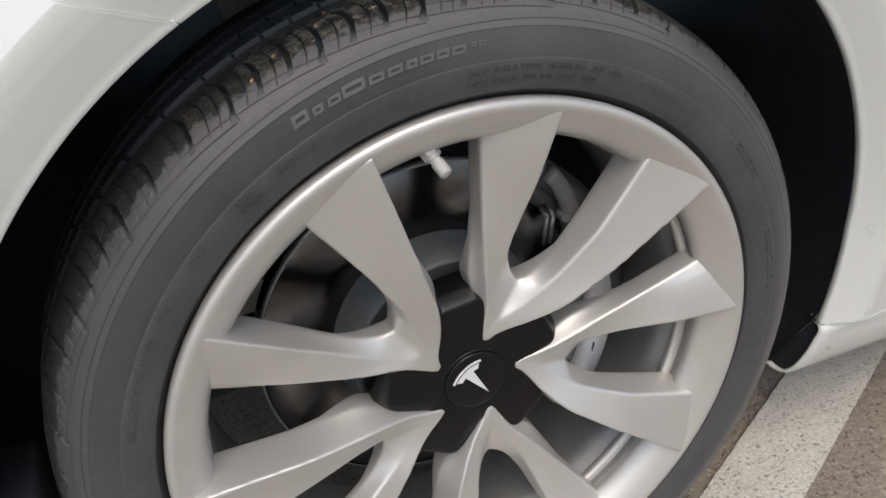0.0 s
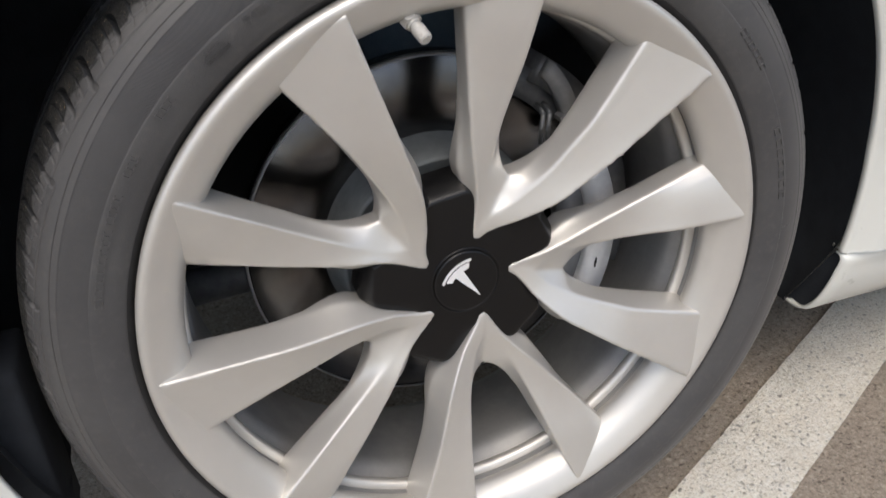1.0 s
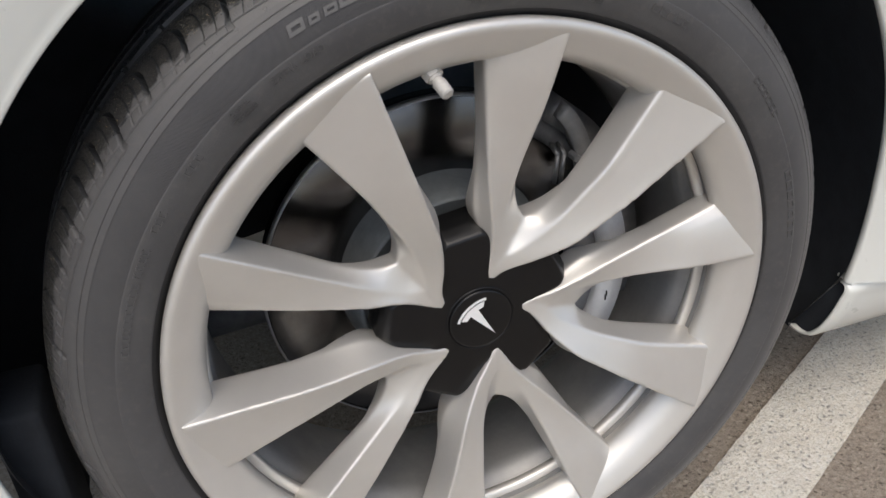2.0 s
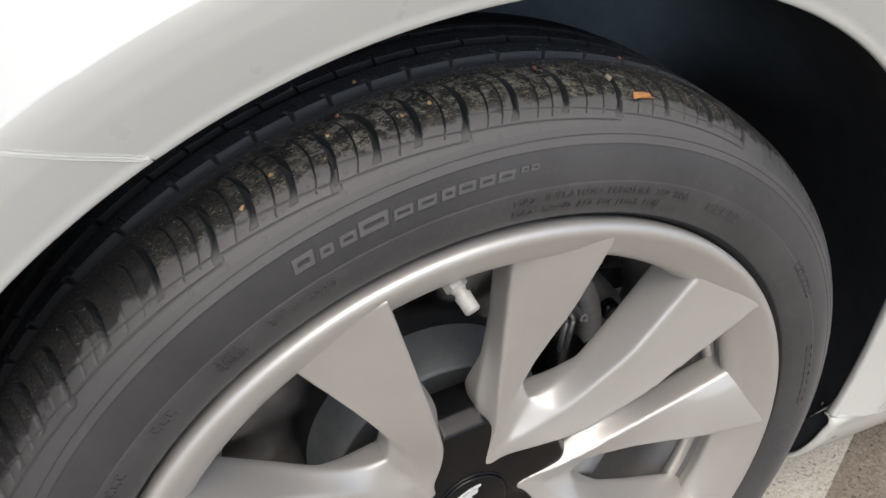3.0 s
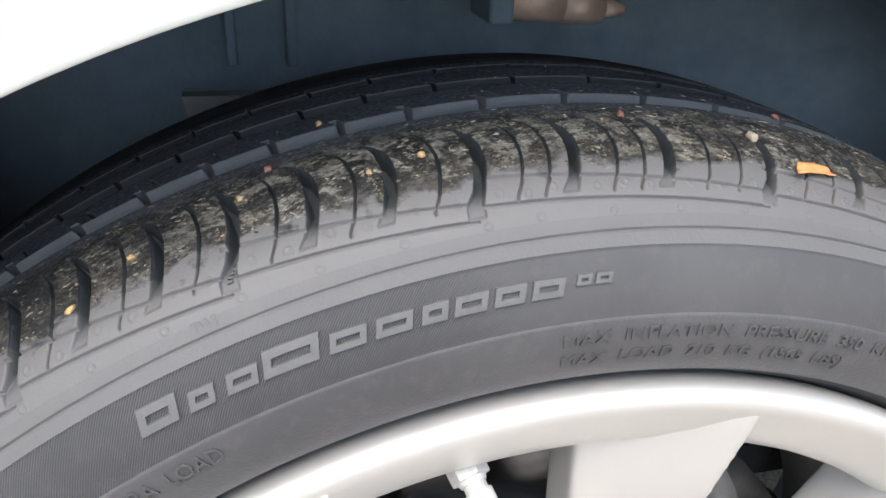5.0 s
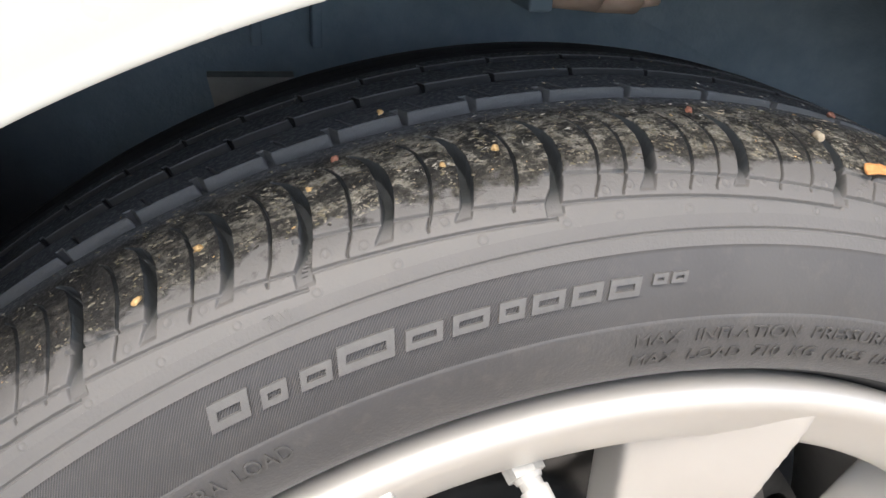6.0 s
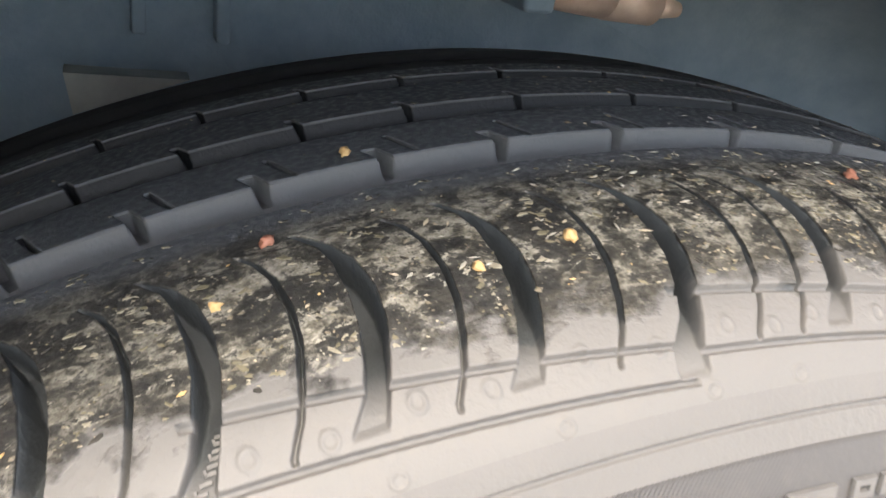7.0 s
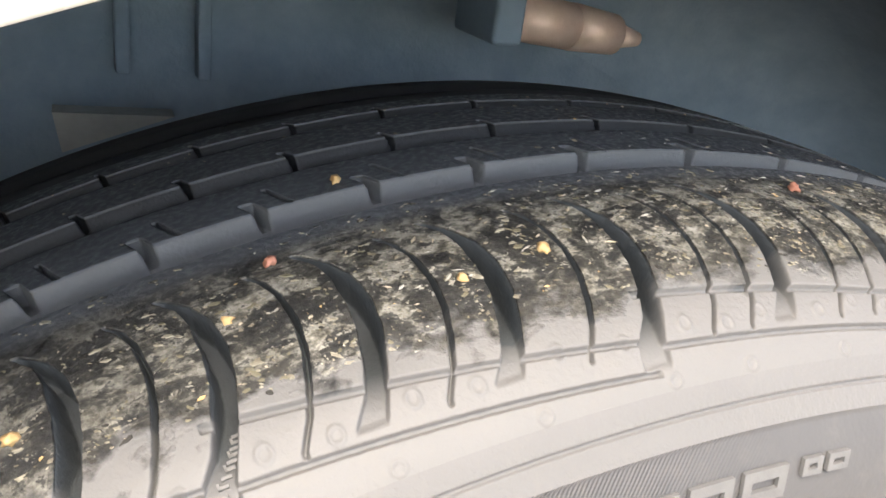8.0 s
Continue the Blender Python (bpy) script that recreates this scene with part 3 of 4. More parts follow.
def profile_between(start, stop, step):
    """Points (y, r), normals and distances of the tyre's section between two places of it (index tests on y, r)."""
    i0, i1 = start, stop
    d = np.concatenate([[0], np.cumsum(np.linalg.norm(np.diff(FINE, axis=0), axis=1))])
    s = np.linspace(d[i0], d[i1], max(2, int((d[i1] - d[i0]) / step) + 1))
    y, r = np.interp(s, d, FINE[:, 0]), np.interp(s, d, FINE[:, 1])
    ty, tr = np.gradient(FINE[:, 0], d), np.gradient(FINE[:, 1], d)
    ny, nr = -np.interp(s, d, tr), np.interp(s, d, ty)
    ln = np.hypot(ny, nr)
    return y, r, ny / ln, nr / ln, s - d[i0]


half = len(FINE) // 2
OUT_R = lambda r: int(np.argmin(np.abs(FINE[:half, 1] - r) + (FINE[:half, 0] > 0.06)))      # place on the outer side by radius
AT_Y = lambda y: int(np.argmin(np.abs(FINE[:, 0] - y) + (FINE[:, 1] < 0.30)))                # place on the tread by y

# shoulder grooves seen at the top, then a like sequence all round: (angle, long)
GROOVES = [(61.2, True), (67.1, False), (73.6, False), (79.8, True), (86.1, False), (91.45, False), (96.5, True), (101.1, False), (105.06, False), (109.1, True), (113.0, False),
           (116.9, False), (120.8, True), (126.7, False), (133.0, False), (138.6, True)]
pitch, deg, k = [4.1, 4.1, 4.1, 5.4, 5.4, 5.4, 6.3, 6.3, 6.0], 138.6, 0
while deg < 417.0 - 1.0:
    deg += pitch[k % 9]
    k += 1
    if deg < 417.0:
        GROOVES.append((deg, k % 3 == 0))
SIPES = []
for (a, _), (b, _) in zip(GROOVES, GROOVES[1:]):
    if b - a < 4.8:
        SIPES.append(a + (b - a) * 0.45)
    else:
        SIPES += [a + (b - a) * 0.27, a + (b - a) * 0.56] if b - a < 6 else [a + (b - a) * 0.31, a + (b - a) * 0.62]
LONGS = [a for a, lng in GROOVES if lng]
PATH_Y = [0.0070, 0.0110, 0.0145, 0.0185, 0.0240, 0.0297, 0.0365, 0.0410, 0.0445, 0.0485]
PATH_D = [0.10, 0.0, -0.40, -0.66, -0.90, -0.96, -0.80, -0.48, 0.05, 0.75]


def shoulder_depth(phi, y, r):
    """How far the shoulder is cut in (metres), over columns phi (degrees) and rows (y, r)."""
    depth = np.zeros((len(phi), len(y)))
    off = np.interp(y, PATH_Y, PATH_D)

    def cut(centre, half_w, d, edge):
        lo, hi = np.searchsorted(phi, [centre - 2.5, centre + 3.5])
        if hi <= lo:
            return
        dist = np.abs(phi[lo:hi, None] - (centre + off)[None, :]) * (math.pi / 180) * r[None, :]
        c = smoothstep((half_w[None, :] - dist) / edge + 0.5) * d[None, :]
        depth[lo:hi] = np.maximum(depth[lo:hi], c)

    for c, lng in GROOVES:
        end = 0.0072 if lng else 0.0103
        hw = 0.00168 + 0.00085 * smoothstep((0.0155 - y) / 0.006) * 1.0 - 0.0011 * smoothstep((y - 0.031) / 0.014)
        d = np.where(y > end, 0.0008 * smoothstep((y - end) / 0.0014) + 0.0072 * smoothstep((y - end) / 0.017), 0.0) * np.interp(y, [0.030, 0.0405, 0.0455], [1.0, 0.8, 0.0])
        cut(c, hw, d, 0.0007)
    for c in SIPES:
        hw = np.full_like(y, 0.00036)
        d = np.interp(y, [0.0100, 0.0106, 0.018, 0.030, 0.041, 0.0440], [0, 0.0012, 0.0024, 0.0035, 0.0020, 0.0])
        cut(c, hw, d, 0.0005)
    # two thin lines that step at every long groove
    for a, b in zip(LONGS, LONGS[1:]):
        lo, hi = np.searchsorted(phi, [a, b])
        if hi <= lo:
            continue
        f = ((phi[lo:hi] - a) / (b - a))[:, None]
        for r0, r1, w in ((0.3197, 0.3246, 0.00030), (0.3159, 0.3189, 0.00036)):
            rr = r0 + (r1 - r0) * f
            line = smoothstep((w - np.abs(r[None, :] - rr)) / 0.0003 + 0.5) * 0.0012
            depth[lo:hi] = np.maximum(depth[lo:hi], line * (depth[lo:hi] < 0.002))
    # small raised vent rings between the grooves
    for i, c in enumerate(sorted([a for a, _ in GROOVES] + SIPES)):
        for rr, dc in ((0.3208, 0.95), (0.3147, 1.9)) if i % 2 else ((0.3200, 0.95),):
            lo, hi = np.searchsorted(phi, [c + dc - 0.6, c + dc + 0.6])
            if hi <= lo:
                continue
            dist = np.hypot((phi[lo:hi, None] - c - dc) * (math.pi / 180) * rr, (r - rr)[None, :] * 1.35)
            depth[lo:hi] -= 0.00022 * np.exp(-((dist - 0.0011) / 0.00035) ** 2)
    return depth


# notches along the inner ribs keep a pitch of their own at the top
NOTCHES = [63.0, 68.2, 73.3, 78.4, 83.4, 88.5, 93.5, 97.8, 101.7, 105.6, 109.3, 113.1, 117.0, 121.2] + [c + 0.7 for c, _ in GROOVES if c > 124.0]
CIRC = [(0.0538, 0.0640), (0.0790, 0.0868), (0.1020, 0.1085), (0.1230, 0.1310)]


def rib_depth(phi, y, r):
    depth = np.zeros((len(phi), len(y)))
    for k, (a, b) in enumerate(CIRC):
        depth = np.maximum(depth, (smoothstep((y - a) / 0.0012 + 0.5) * smoothstep((b - y) / (0.0012 if k in (0, 3) else 0.0022) + 0.5))[None, :] * (0.0068 if k in (0, 3) else 0.0042))
    for c in NOTCHES:
        for a, b, shift, w in ((0.0640, 0.0690, -0.15, 0.0012), (0.0655, 0.0735, -1.15, 0.00035), (0.0868, 0.091, 1.75, 0.0006), (0.1085, 0.112, 0.85, 0.0004)):
            lo, hi = np.searchsorted(phi, [c + shift - 2, c + shift + 2])
            if hi <= lo:
                continue
            cen = c + shift + (y - a) / 0.012 * 0.9
            dist = np.abs(phi[lo:hi, None] - cen[None, :]) * (math.pi / 180) * r[None, :]
            m = smoothstep((w - dist) / 0.0005 + 0.5) * ((y > a - 0.0004) & (y < b))[None, :]
            depth[lo:hi] = np.maximum(depth[lo:hi], m * 0.0045)
    return depth


def tyre_skin(name, i0, i1, row_step, phi, cutter, mat, parent, label="", closed=False, v0=0.0):
    y, r, ny, nr, s = profile_between(i0, i1, row_step)
    depth = cutter(phi, y, r) if cutter else np.zeros((len(phi), len(y)))
    rr, yy = r[None, :] - depth * nr[None, :], y[None, :] - depth * ny[None, :]
    a = np.radians(phi)[:, None]
    pts = np.stack([rr * np.cos(a), yy, HZ + rr * np.sin(a)], -1)
    uv = np.stack([np.broadcast_to(a * 0.33, rr.shape), np.broadcast_to(s[None, :] + v0, rr.shape)], -1)
    mesh = grid_mesh(name, pts, closed, uv)
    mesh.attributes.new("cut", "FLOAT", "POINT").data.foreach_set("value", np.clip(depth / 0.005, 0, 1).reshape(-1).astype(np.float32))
    return finish(name, mesh, mat, parent, label)


def sidewall_depth(phi, y, r):
    """Thin moulded steps round the sidewall."""
    d = np.zeros(len(r))
    d += 0.0008 * smoothstep((0.00034 - np.abs(r - 0.3097)) / 0.0002 + 0.5)
    d += 0.0004 * smoothstep((0.3057 - r) / 0.0004)
    d -= 0.0004 * smoothstep((0.2860 - r) / 0.0006)
    d += 0.0005 * smoothstep((0.2624 - r) / 0.0006)
    return np.broadcast_to(d[None, :], (len(phi), len(r))).copy()


round_deg = np.arange(0, 360, 0.4)
TOP = OUT_R(0.3135)
tyre = tyre_skin("tyre", OUT_R(0.2618), OUT_R(0.2860), 0.0006, round_deg, sidewall_depth, RUBBER, car, "black tyre with a dusty tread and moulded sidewall", True)
tyre_skin("bead_ring", 0, OUT_R(0.2618), 0.0008, round_deg, sidewall_depth, RUBBER_SHADED, tyre, "rubber rim guard, darkened for the shade beside the rim", True)
tyre_skin("ribbed_band", OUT_R(0.2860), OUT_R(0.3057), 0.0006, round_deg, sidewall_depth, RUBBER_BAND, tyre, "finely ribbed darker sidewall band", True)
tyre_skin("shoulder_ring", OUT_R(0.3057), TOP, 0.0002, round_deg, sidewall_depth, RUBBER_DUSTY, tyre, "smooth dusty shoulder ring", True)
MID = AT_Y(0.0538)
for lo, hi, dp, rs in ((57.0, 128.0, 0.03, 0.00022), (128.0, 210.0, 0.12, 0.0005), (-60.0, 57.0, 0.16, 0.0005), (210.0, 300.0, 0.4, 0.001)):
    phi = np.linspace(lo, hi, int((hi - lo) / dp) + 1)
    turn = 360.0 if lo < 0 else 0.0
    ph = phi + turn
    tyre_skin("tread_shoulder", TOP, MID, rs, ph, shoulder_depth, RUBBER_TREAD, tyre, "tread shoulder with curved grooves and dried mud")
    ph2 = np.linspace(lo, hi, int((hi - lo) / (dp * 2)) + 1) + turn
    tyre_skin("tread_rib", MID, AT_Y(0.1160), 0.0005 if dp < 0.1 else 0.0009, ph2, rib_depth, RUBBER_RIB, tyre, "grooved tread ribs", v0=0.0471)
tyre_skin("inner_sidewall", AT_Y(0.1160), len(FINE) - 1, 0.003, np.arange(0, 360, 1.0), rib_depth, RUBBER_SHADED, tyre, "", True)


def side_y(r):
    sel = FINE[:half][FINE[:half, 0] < 0.03]
    order = np.argsort(sel[:, 1])
    return np.interp(r, sel[order, 1], sel[order, 0])


def bend(mesh, deg, radius, lift):
    co = np.zeros(len(mesh.vertices) * 3)
    mesh.vertices.foreach_get("co", co)
    co = co.reshape(-1, 3)
    r = radius + co[:, 1]
    a = np.radians(deg) - co[:, 0] / radius
    y = side_y(r) - lift - co[:, 2]
    mesh.vertices.foreach_set("co", np.stack([r * np.cos(a), y, HZ + r * np.sin(a)], -1).reshape(-1))
    mesh.update()


def writing(text, deg, radius, size, width, mat, lift=0.0005):
    """Raised moulded writing on the sidewall; width is the length it fills."""
    cu = bpy.data.curves.new("writing", "FONT")
    cu.body, cu.size, cu.extrude, cu.resolution_u = text, size / 0.7, 0.0003, 3
    tmp = new("tmp", cu)
    bpy.context.view_layer.update()
    mesh = bpy.data.meshes.new_from_object(tmp.evaluated_get(bpy.context.evaluated_depsgraph_get()))
    bpy.data.objects.remove(tmp)
    bm = bmesh.new()
    bm.from_mesh(mesh)
    xs = [v.co.x for v in bm.verts]
    k = width / (max(xs) - min(xs))
    for v in bm.verts:
        v.co.x = (v.co.x - min(xs)) * k
    bmesh.ops.subdivide_edges(bm, edges=[e for e in bm.edges if e.calc_length() > 0.004], cuts=2)
    bm.to_mesh(mesh)
    bm.free()
    bend(mesh, deg, radius, lift)
    mesh.materials.clear()
    return finish("sidewall_writing", mesh, mat, tyre, "raised moulded writing", False)


def bars(deg, radius, strokes, mat, name="raised_bar", h=0.0003):
    """Plain raised bars bent onto the sidewall; strokes are slanted quads (x0, x1, y0, y1, slant)."""
    bm = bmesh.new()
    for x0, x1, y0, y1, sl in strokes:
        n = max(1, int((x1 - x0) / 0.003))
        lo = [bm.verts.new((x0 + (x1 - x0) * i / n + sl * y0, y0, h)) for i in range(n + 1)]
        up = [bm.verts.new((x0 + (x1 - x0) * i / n + sl * y1, y1, h)) for i in range(n + 1)]
        fs = [bm.faces.new((lo[i], lo[i + 1], up[i + 1], up[i])) for i in range(n)]
        ret = bmesh.ops.extrude_face_region(bm, geom=fs)
        bmesh.ops.translate(bm, verts=[g for g in ret["geom"] if isinstance(g, bmesh.types.BMVert)], vec=(0, 0, -0.0008))
    mesh = bpy.data.meshes.new(name)
    bm.to_mesh(mesh)
    bm.free()
    bend(mesh, deg, radius, 0.0003 if radius > 0.286 else 0.0005)
    return finish(name, mesh, mat, tyre, "", False)


# the maker's product name: plain bars of each character's size
MARKS = [(116.2, 113.9, 0.0068), (113.4, 111.9, 0.0050), (111.3, 109.5, 0.0050), (109.3, 106.1, 0.0068), (105.7, 103.6, 0.0050), (103.2, 101.1, 0.0050), (100.7, 99.2, 0.0050),
         (98.9, 97.0, 0.0050), (96.7, 94.9, 0.0050), (94.6, 92.7, 0.0050), (92.0, 91.1, 0.0028), (90.9, 89.9, 0.0028)]
for i, (a, b, h) in enumerate(MARKS):
    w, base = radians(a - b) * 0.296 * 0.94, 0.2947 if h > 0.003 else 0.2970
    t, side = h * 0.33, min(0.0023, 0.0004 + h * 0.28)
    bars(a, base, [(0, w, 0, t, 0.3), (0, w, h - t, h, 0.3), (0, side, t, h - t, 0.3), (w - side, w, t, h - t, 0.3)], LETTER)

writing("MAX  INFLATION  PRESSURE  350  KPA", 92.75, 0.2783, 0.0042, 0.121, LETTER_DIM)
writing("MAX  LOAD  710  KG  (1565  LBS)", 92.75, 0.2705, 0.0042, 0.098, LETTER_DIM)
writing("EXTRA", 121.2, 0.2775, 0.0052, 0.0185, LETTER_DIM)
writing("LOAD", 116.6, 0.2775, 0.0052, 0.0165, LETTER_DIM)
writing("RADIAL", 127.9, 0.2800, 0.0036, 0.0150, LETTER_DIM)
writing("TUBELESS", 128.2, 0.2745, 0.0036, 0.0180, LETTER_DIM)
writing("TWI", 111.6, 0.3112, 0.0026, 0.0070, LETTER, 0.0001)
for deg0, n, w, r0 in ((137.5, 3, 0.004, 0.2775), (146.5, 3, 0.004, 0.2775), (153.5, 4, 0.004, 0.2775), (166.0, 9, 0.0045, 0.277), (64.0, 5, 0.005, 0.276), (40.0, 6, 0.005, 0.283), (20.0, 7, 0.007, 0.279), (225.0, 4, 0.012, 0.282), (212.0, 7, 0.005, 0.275)):
    for q in range(n):
        bars(deg0 - q * math.degrees(w * 1.45 / 0.278), r0, [(0, w, 0, 0.0009, 0.0), (0, w * 0.25, 0.0009, 0.0045, 0.0), (0, w * 0.9, 0.0045, 0.0053, 0.0)], LETTER_DIM)

# ---------------------------------------------------------------- wheel
wheel = revolve("wheel", [(0.2535, 0.016), (0.2564, 0.008), (0.2569, 0.0024), (0.2568, 0.0006), (0.2563, -0.0010), (0.2553, -0.0023), (0.2540, -0.0031), (0.2522, -0.0035), (0.2500, -0.0032), (0.2476, -0.0022),
                          (0.2440, -0.0002), (0.2380, 0.0028), (0.2320, 0.0068), (0.2275, 0.0118), (0.2248, 0.0170), (0.2236, 0.0205), (0.2230, 0.0235), (0.2236, 0.0270), (0.2262, 0.0300), (0.2285, 0.034)],
                SILVER, car, "satin silver alloy wheel with five pairs of twisted spokes", 240)
revolve("barrel", [(0.2285, 0.034), (0.2280, 0.048), (0.2250, 0.050), (0.2240, 0.056), (0.2195, 0.059), (0.2180, 0.075), (0.2170, 0.12), (0.2190, 0.150), (0.2300, 0.168), (0.252, 0.174)], BARREL, wheel, "grey inner barrel of the wheel", 180)
revolve("barrel_step", [(0.2275, 0.0385), (0.2225, 0.0395), (0.2205, 0.042), (0.2205, 0.0465), (0.2225, 0.0490), (0.2262, 0.0500)], SILVER, wheel, "machined step inside the rim", 180)

# front edges of a spoke pair, then where their sides end at the back: radius, angle, y
E1 = [(0.040, 79.5, 0.0280), (0.047, 80.2, 0.0277), (0.055, 80.3, 0.0274), (0.07, 80.2, 0.0258), (0.085, 82.2, 0.0236), (0.10, 84.4, 0.0216), (0.12, 86.3, 0.0208), (0.16, 88.0, 0.0192), (0.2232, 88.9, 0.0190), (0.250, 89.0, 0.0190)]
E2 = [(0.040, 74.0, 0.0280), (0.050, 70.2, 0.0284), (0.0605, 68.0, 0.0284), (0.066, 71.2, 0.0284), (0.074, 75.2, 0.0284), (0.09, 77.0, 0.0278), (0.14, 76.5, 0.0192), (0.19, 75.7, 0.0065), (0.2464, 75.7, -0.0034), (0.250, 75.7, -0.0034)]
E3 = [(0.040, 73.6, 0.0280), (0.050, 69.6, 0.0276), (0.0605, 66.2, 0.0272), (0.066, 61.3, 0.0264), (0.074, 57.2, 0.0250), (0.086, 54.2, 0.0226), (0.11, 51.9, 0.0180), (0.16, 51.0, 0.0092), (0.2312, 52.2, 0.0062), (0.250, 52.3, 0.0060)]
E4 = [(0.040, 67.5, 0.0278), (0.0455, 62.6, 0.0270), (0.050, 57.6, 0.0258), (0.063, 47.4, 0.0215), (0.08, 42.2, 0.0150), (0.10, 39.5, 0.0082), (0.15, 38.1, 0.0002), (0.20, 37.5, -0.0020), (0.2458, 37.2, -0.0042), (0.250, 37.2, -0.0042)]
B1 = [(0.040, 78.5), (0.055, 81.0), (0.070, 84.5), (0.085, 88.4), (0.095, 90.3), (0.102, 90.4), (0.120, 89.5), (0.160, 88.2), (0.210, 88.6), (0.250, 88.8)]
B2 = [(0.040, 73.7), (0.050, 69.5), (0.060, 67.0), (0.070, 65.2), (0.080, 63.6), (0.091, 62.6), (0.096, 65.4), (0.104, 69.0), (0.116, 72.0), (0.140, 74.0), (0.187, 75.0), (0.219, 75.4), (0.250, 75.5)]
B3 = [(0.040, 73.7), (0.050, 69.5), (0.060, 67.0), (0.070, 65.2), (0.080, 63.6), (0.091, 62.6), (0.096, 59.6), (0.104, 56.2), (0.116, 53.6), (0.130, 52.4), (0.160, 52.0), (0.210, 52.4), (0.250, 52.6)]
B4 = [(0.040, 68.5), (0.045, 63.5), (0.055, 53.0), (0.070, 44.0), (0.085, 38.0), (0.096, 35.0), (0.105, 34.4), (0.115, 34.6), (0.124, 35.5), (0.156, 37.4), (0.175, 37.4), (0.222, 37.0), (0.250, 37.0)]


def along(edge, r):
    """Angle (and y) of an edge at a radius, eased over its bends."""
    e = np.array(edge)
    rs = np.clip(r + np.linspace(-0.007, 0.007, 7) * min(1.0, 0.35 * (r - 0.030) / 0.03 if r < 0.07 else 0.47 + (r - 0.07) / 0.04), e[0, 0], e[-1, 0])
    return [float(np.interp(rs, e[:, 0], e[:, k]).mean()) for k in range(1, e.shape[1])]


def spoke_solid(bm, ccw, cw, back_a, back_b, inner, swell, n=90):
    """A spoke between two front edges, with sides that run back to the wheel's rear plane; inner: which side faces its twin (0 or 1).
    Near the hub the twins share a hollow that deepens outwards."""
    rings = []
    for i in range(n):
        r = 0.0375 + 0.2125 * i / (n - 1)
        (pa, ya), (pb, yb), (ba,), (bb,) = along(ccw, r), along(cw, r), along(back_a, r), along(back_b, r)
        backs = [0.0365, 0.0365]
        backs[inner] = max((ya, yb)[inner] + 0.0004, float(np.interp(r, [0.050, 0.0600, 0.0670, 0.077, 0.090, 0.108], [0.0280, 0.0284, 0.0308, 0.0335, 0.0354, 0.0365])))
        rear = float(np.interp(r, [0.10, 0.135], [0.056, 0.043]))
        lift = float(smoothstep((r - 0.165) / 0.055))
        over = 1.6 * float(smoothstep((0.101 - r) / 0.006))
        ba, bb = (ba + over, bb) if inner == 0 else (ba, bb - over)
        side = lambda p, y, back, deep: [(p + (back - p) * f, y + (deep - y) * g) for f, g in ((0.26, 0.36), (0.54, 0.68), (0.80, 0.90))]
        ring = [(ba, rear), (ba, backs[0]), *side(pa, ya, ba, backs[0])[::-1], (pa, ya), *[(pa + (pb - pa) * f, ya + (yb - ya) * f - swell * math.sqrt(f) * (1 - f) * lift + 0.0006) for f in (0.2, 0.4, 0.6, 0.8)], (pb, yb), *side(pb, yb, bb, backs[1]), (bb, backs[1]), (bb, rear)]
        rings.append([bm.verts.new(cyl(r, p, y)) for p, y in ring])
    m = len(rings[0])
    for a, b in zip(rings, rings[1:]):
        for j in range(m):
            bm.faces.new((a[j], a[(j + 1) % m], b[(j + 1) % m], b[j]))
    bm.faces.new(rings[0])
    bm.faces.new(rings[-1][::-1])


def build_spokes():
    bm = bmesh.new()
    spoke_solid(bm, E1, E2, B1, B2, 1, 0.0115)
    first = bm.faces[:]
    bmesh.ops.recalc_face_normals(bm, faces=first)
    bm2 = bmesh.new()
    spoke_solid(bm2, E3, E4, B3, B4, 0, 0.0)
    bmesh.ops.recalc_face_normals(bm2, faces=bm2.faces)
    spare = bpy.data.meshes.new("spare")
    bm2.to_mesh(spare)
    bm2.free()
    bm.from_mesh(spare)
    # cast in one piece: fuse, then soften the edges
    bmesh.ops.translate(bm, verts=bm.verts, vec=(0, 0, -HZ))
    mesh = bpy.data.meshes.new("twin_spoke")
    bm.to_mesh(mesh)
    bm.free()
    tmp = new("tmp", mesh)
    rm = tmp.modifiers.new("fuse", "REMESH")
    rm.mode, rm.voxel_size, rm.adaptivity = "VOXEL", 0.0010, 0.0
    sm = tmp.modifiers.new("soften", "SMOOTH")
    sm.factor, sm.iterations = 0.5, 40
    bpy.context.view_layer.update()
    cast = bpy.data.meshes.new_from_object(tmp.evaluated_get(bpy.context.evaluated_depsgraph_get()))
    bpy.data.objects.remove(tmp)
    cast.polygons.foreach_set("use_smooth", [True] * len(cast.polygons))
    cast.materials.clear()
    cast.materials.append(SILVER)
    for k in range(5):
        ob = new("twin_spoke", cast)
        ob.matrix_world = Matrix.Translation((0, 0, HZ)) @ Matrix.Rotation(radians(72 * k), 4, "Y")
        ob.parent = wheel


build_spokes()
revolve("hub_seat", [(0.0, 0.040), (0.060, 0.040), (0.068, 0.0395), (0.0715, 0.041), (0.073, 0.045), (0.073, 0.052), (0.060, 0.054)], SILVER, wheel, "silver wheel centre", 90)


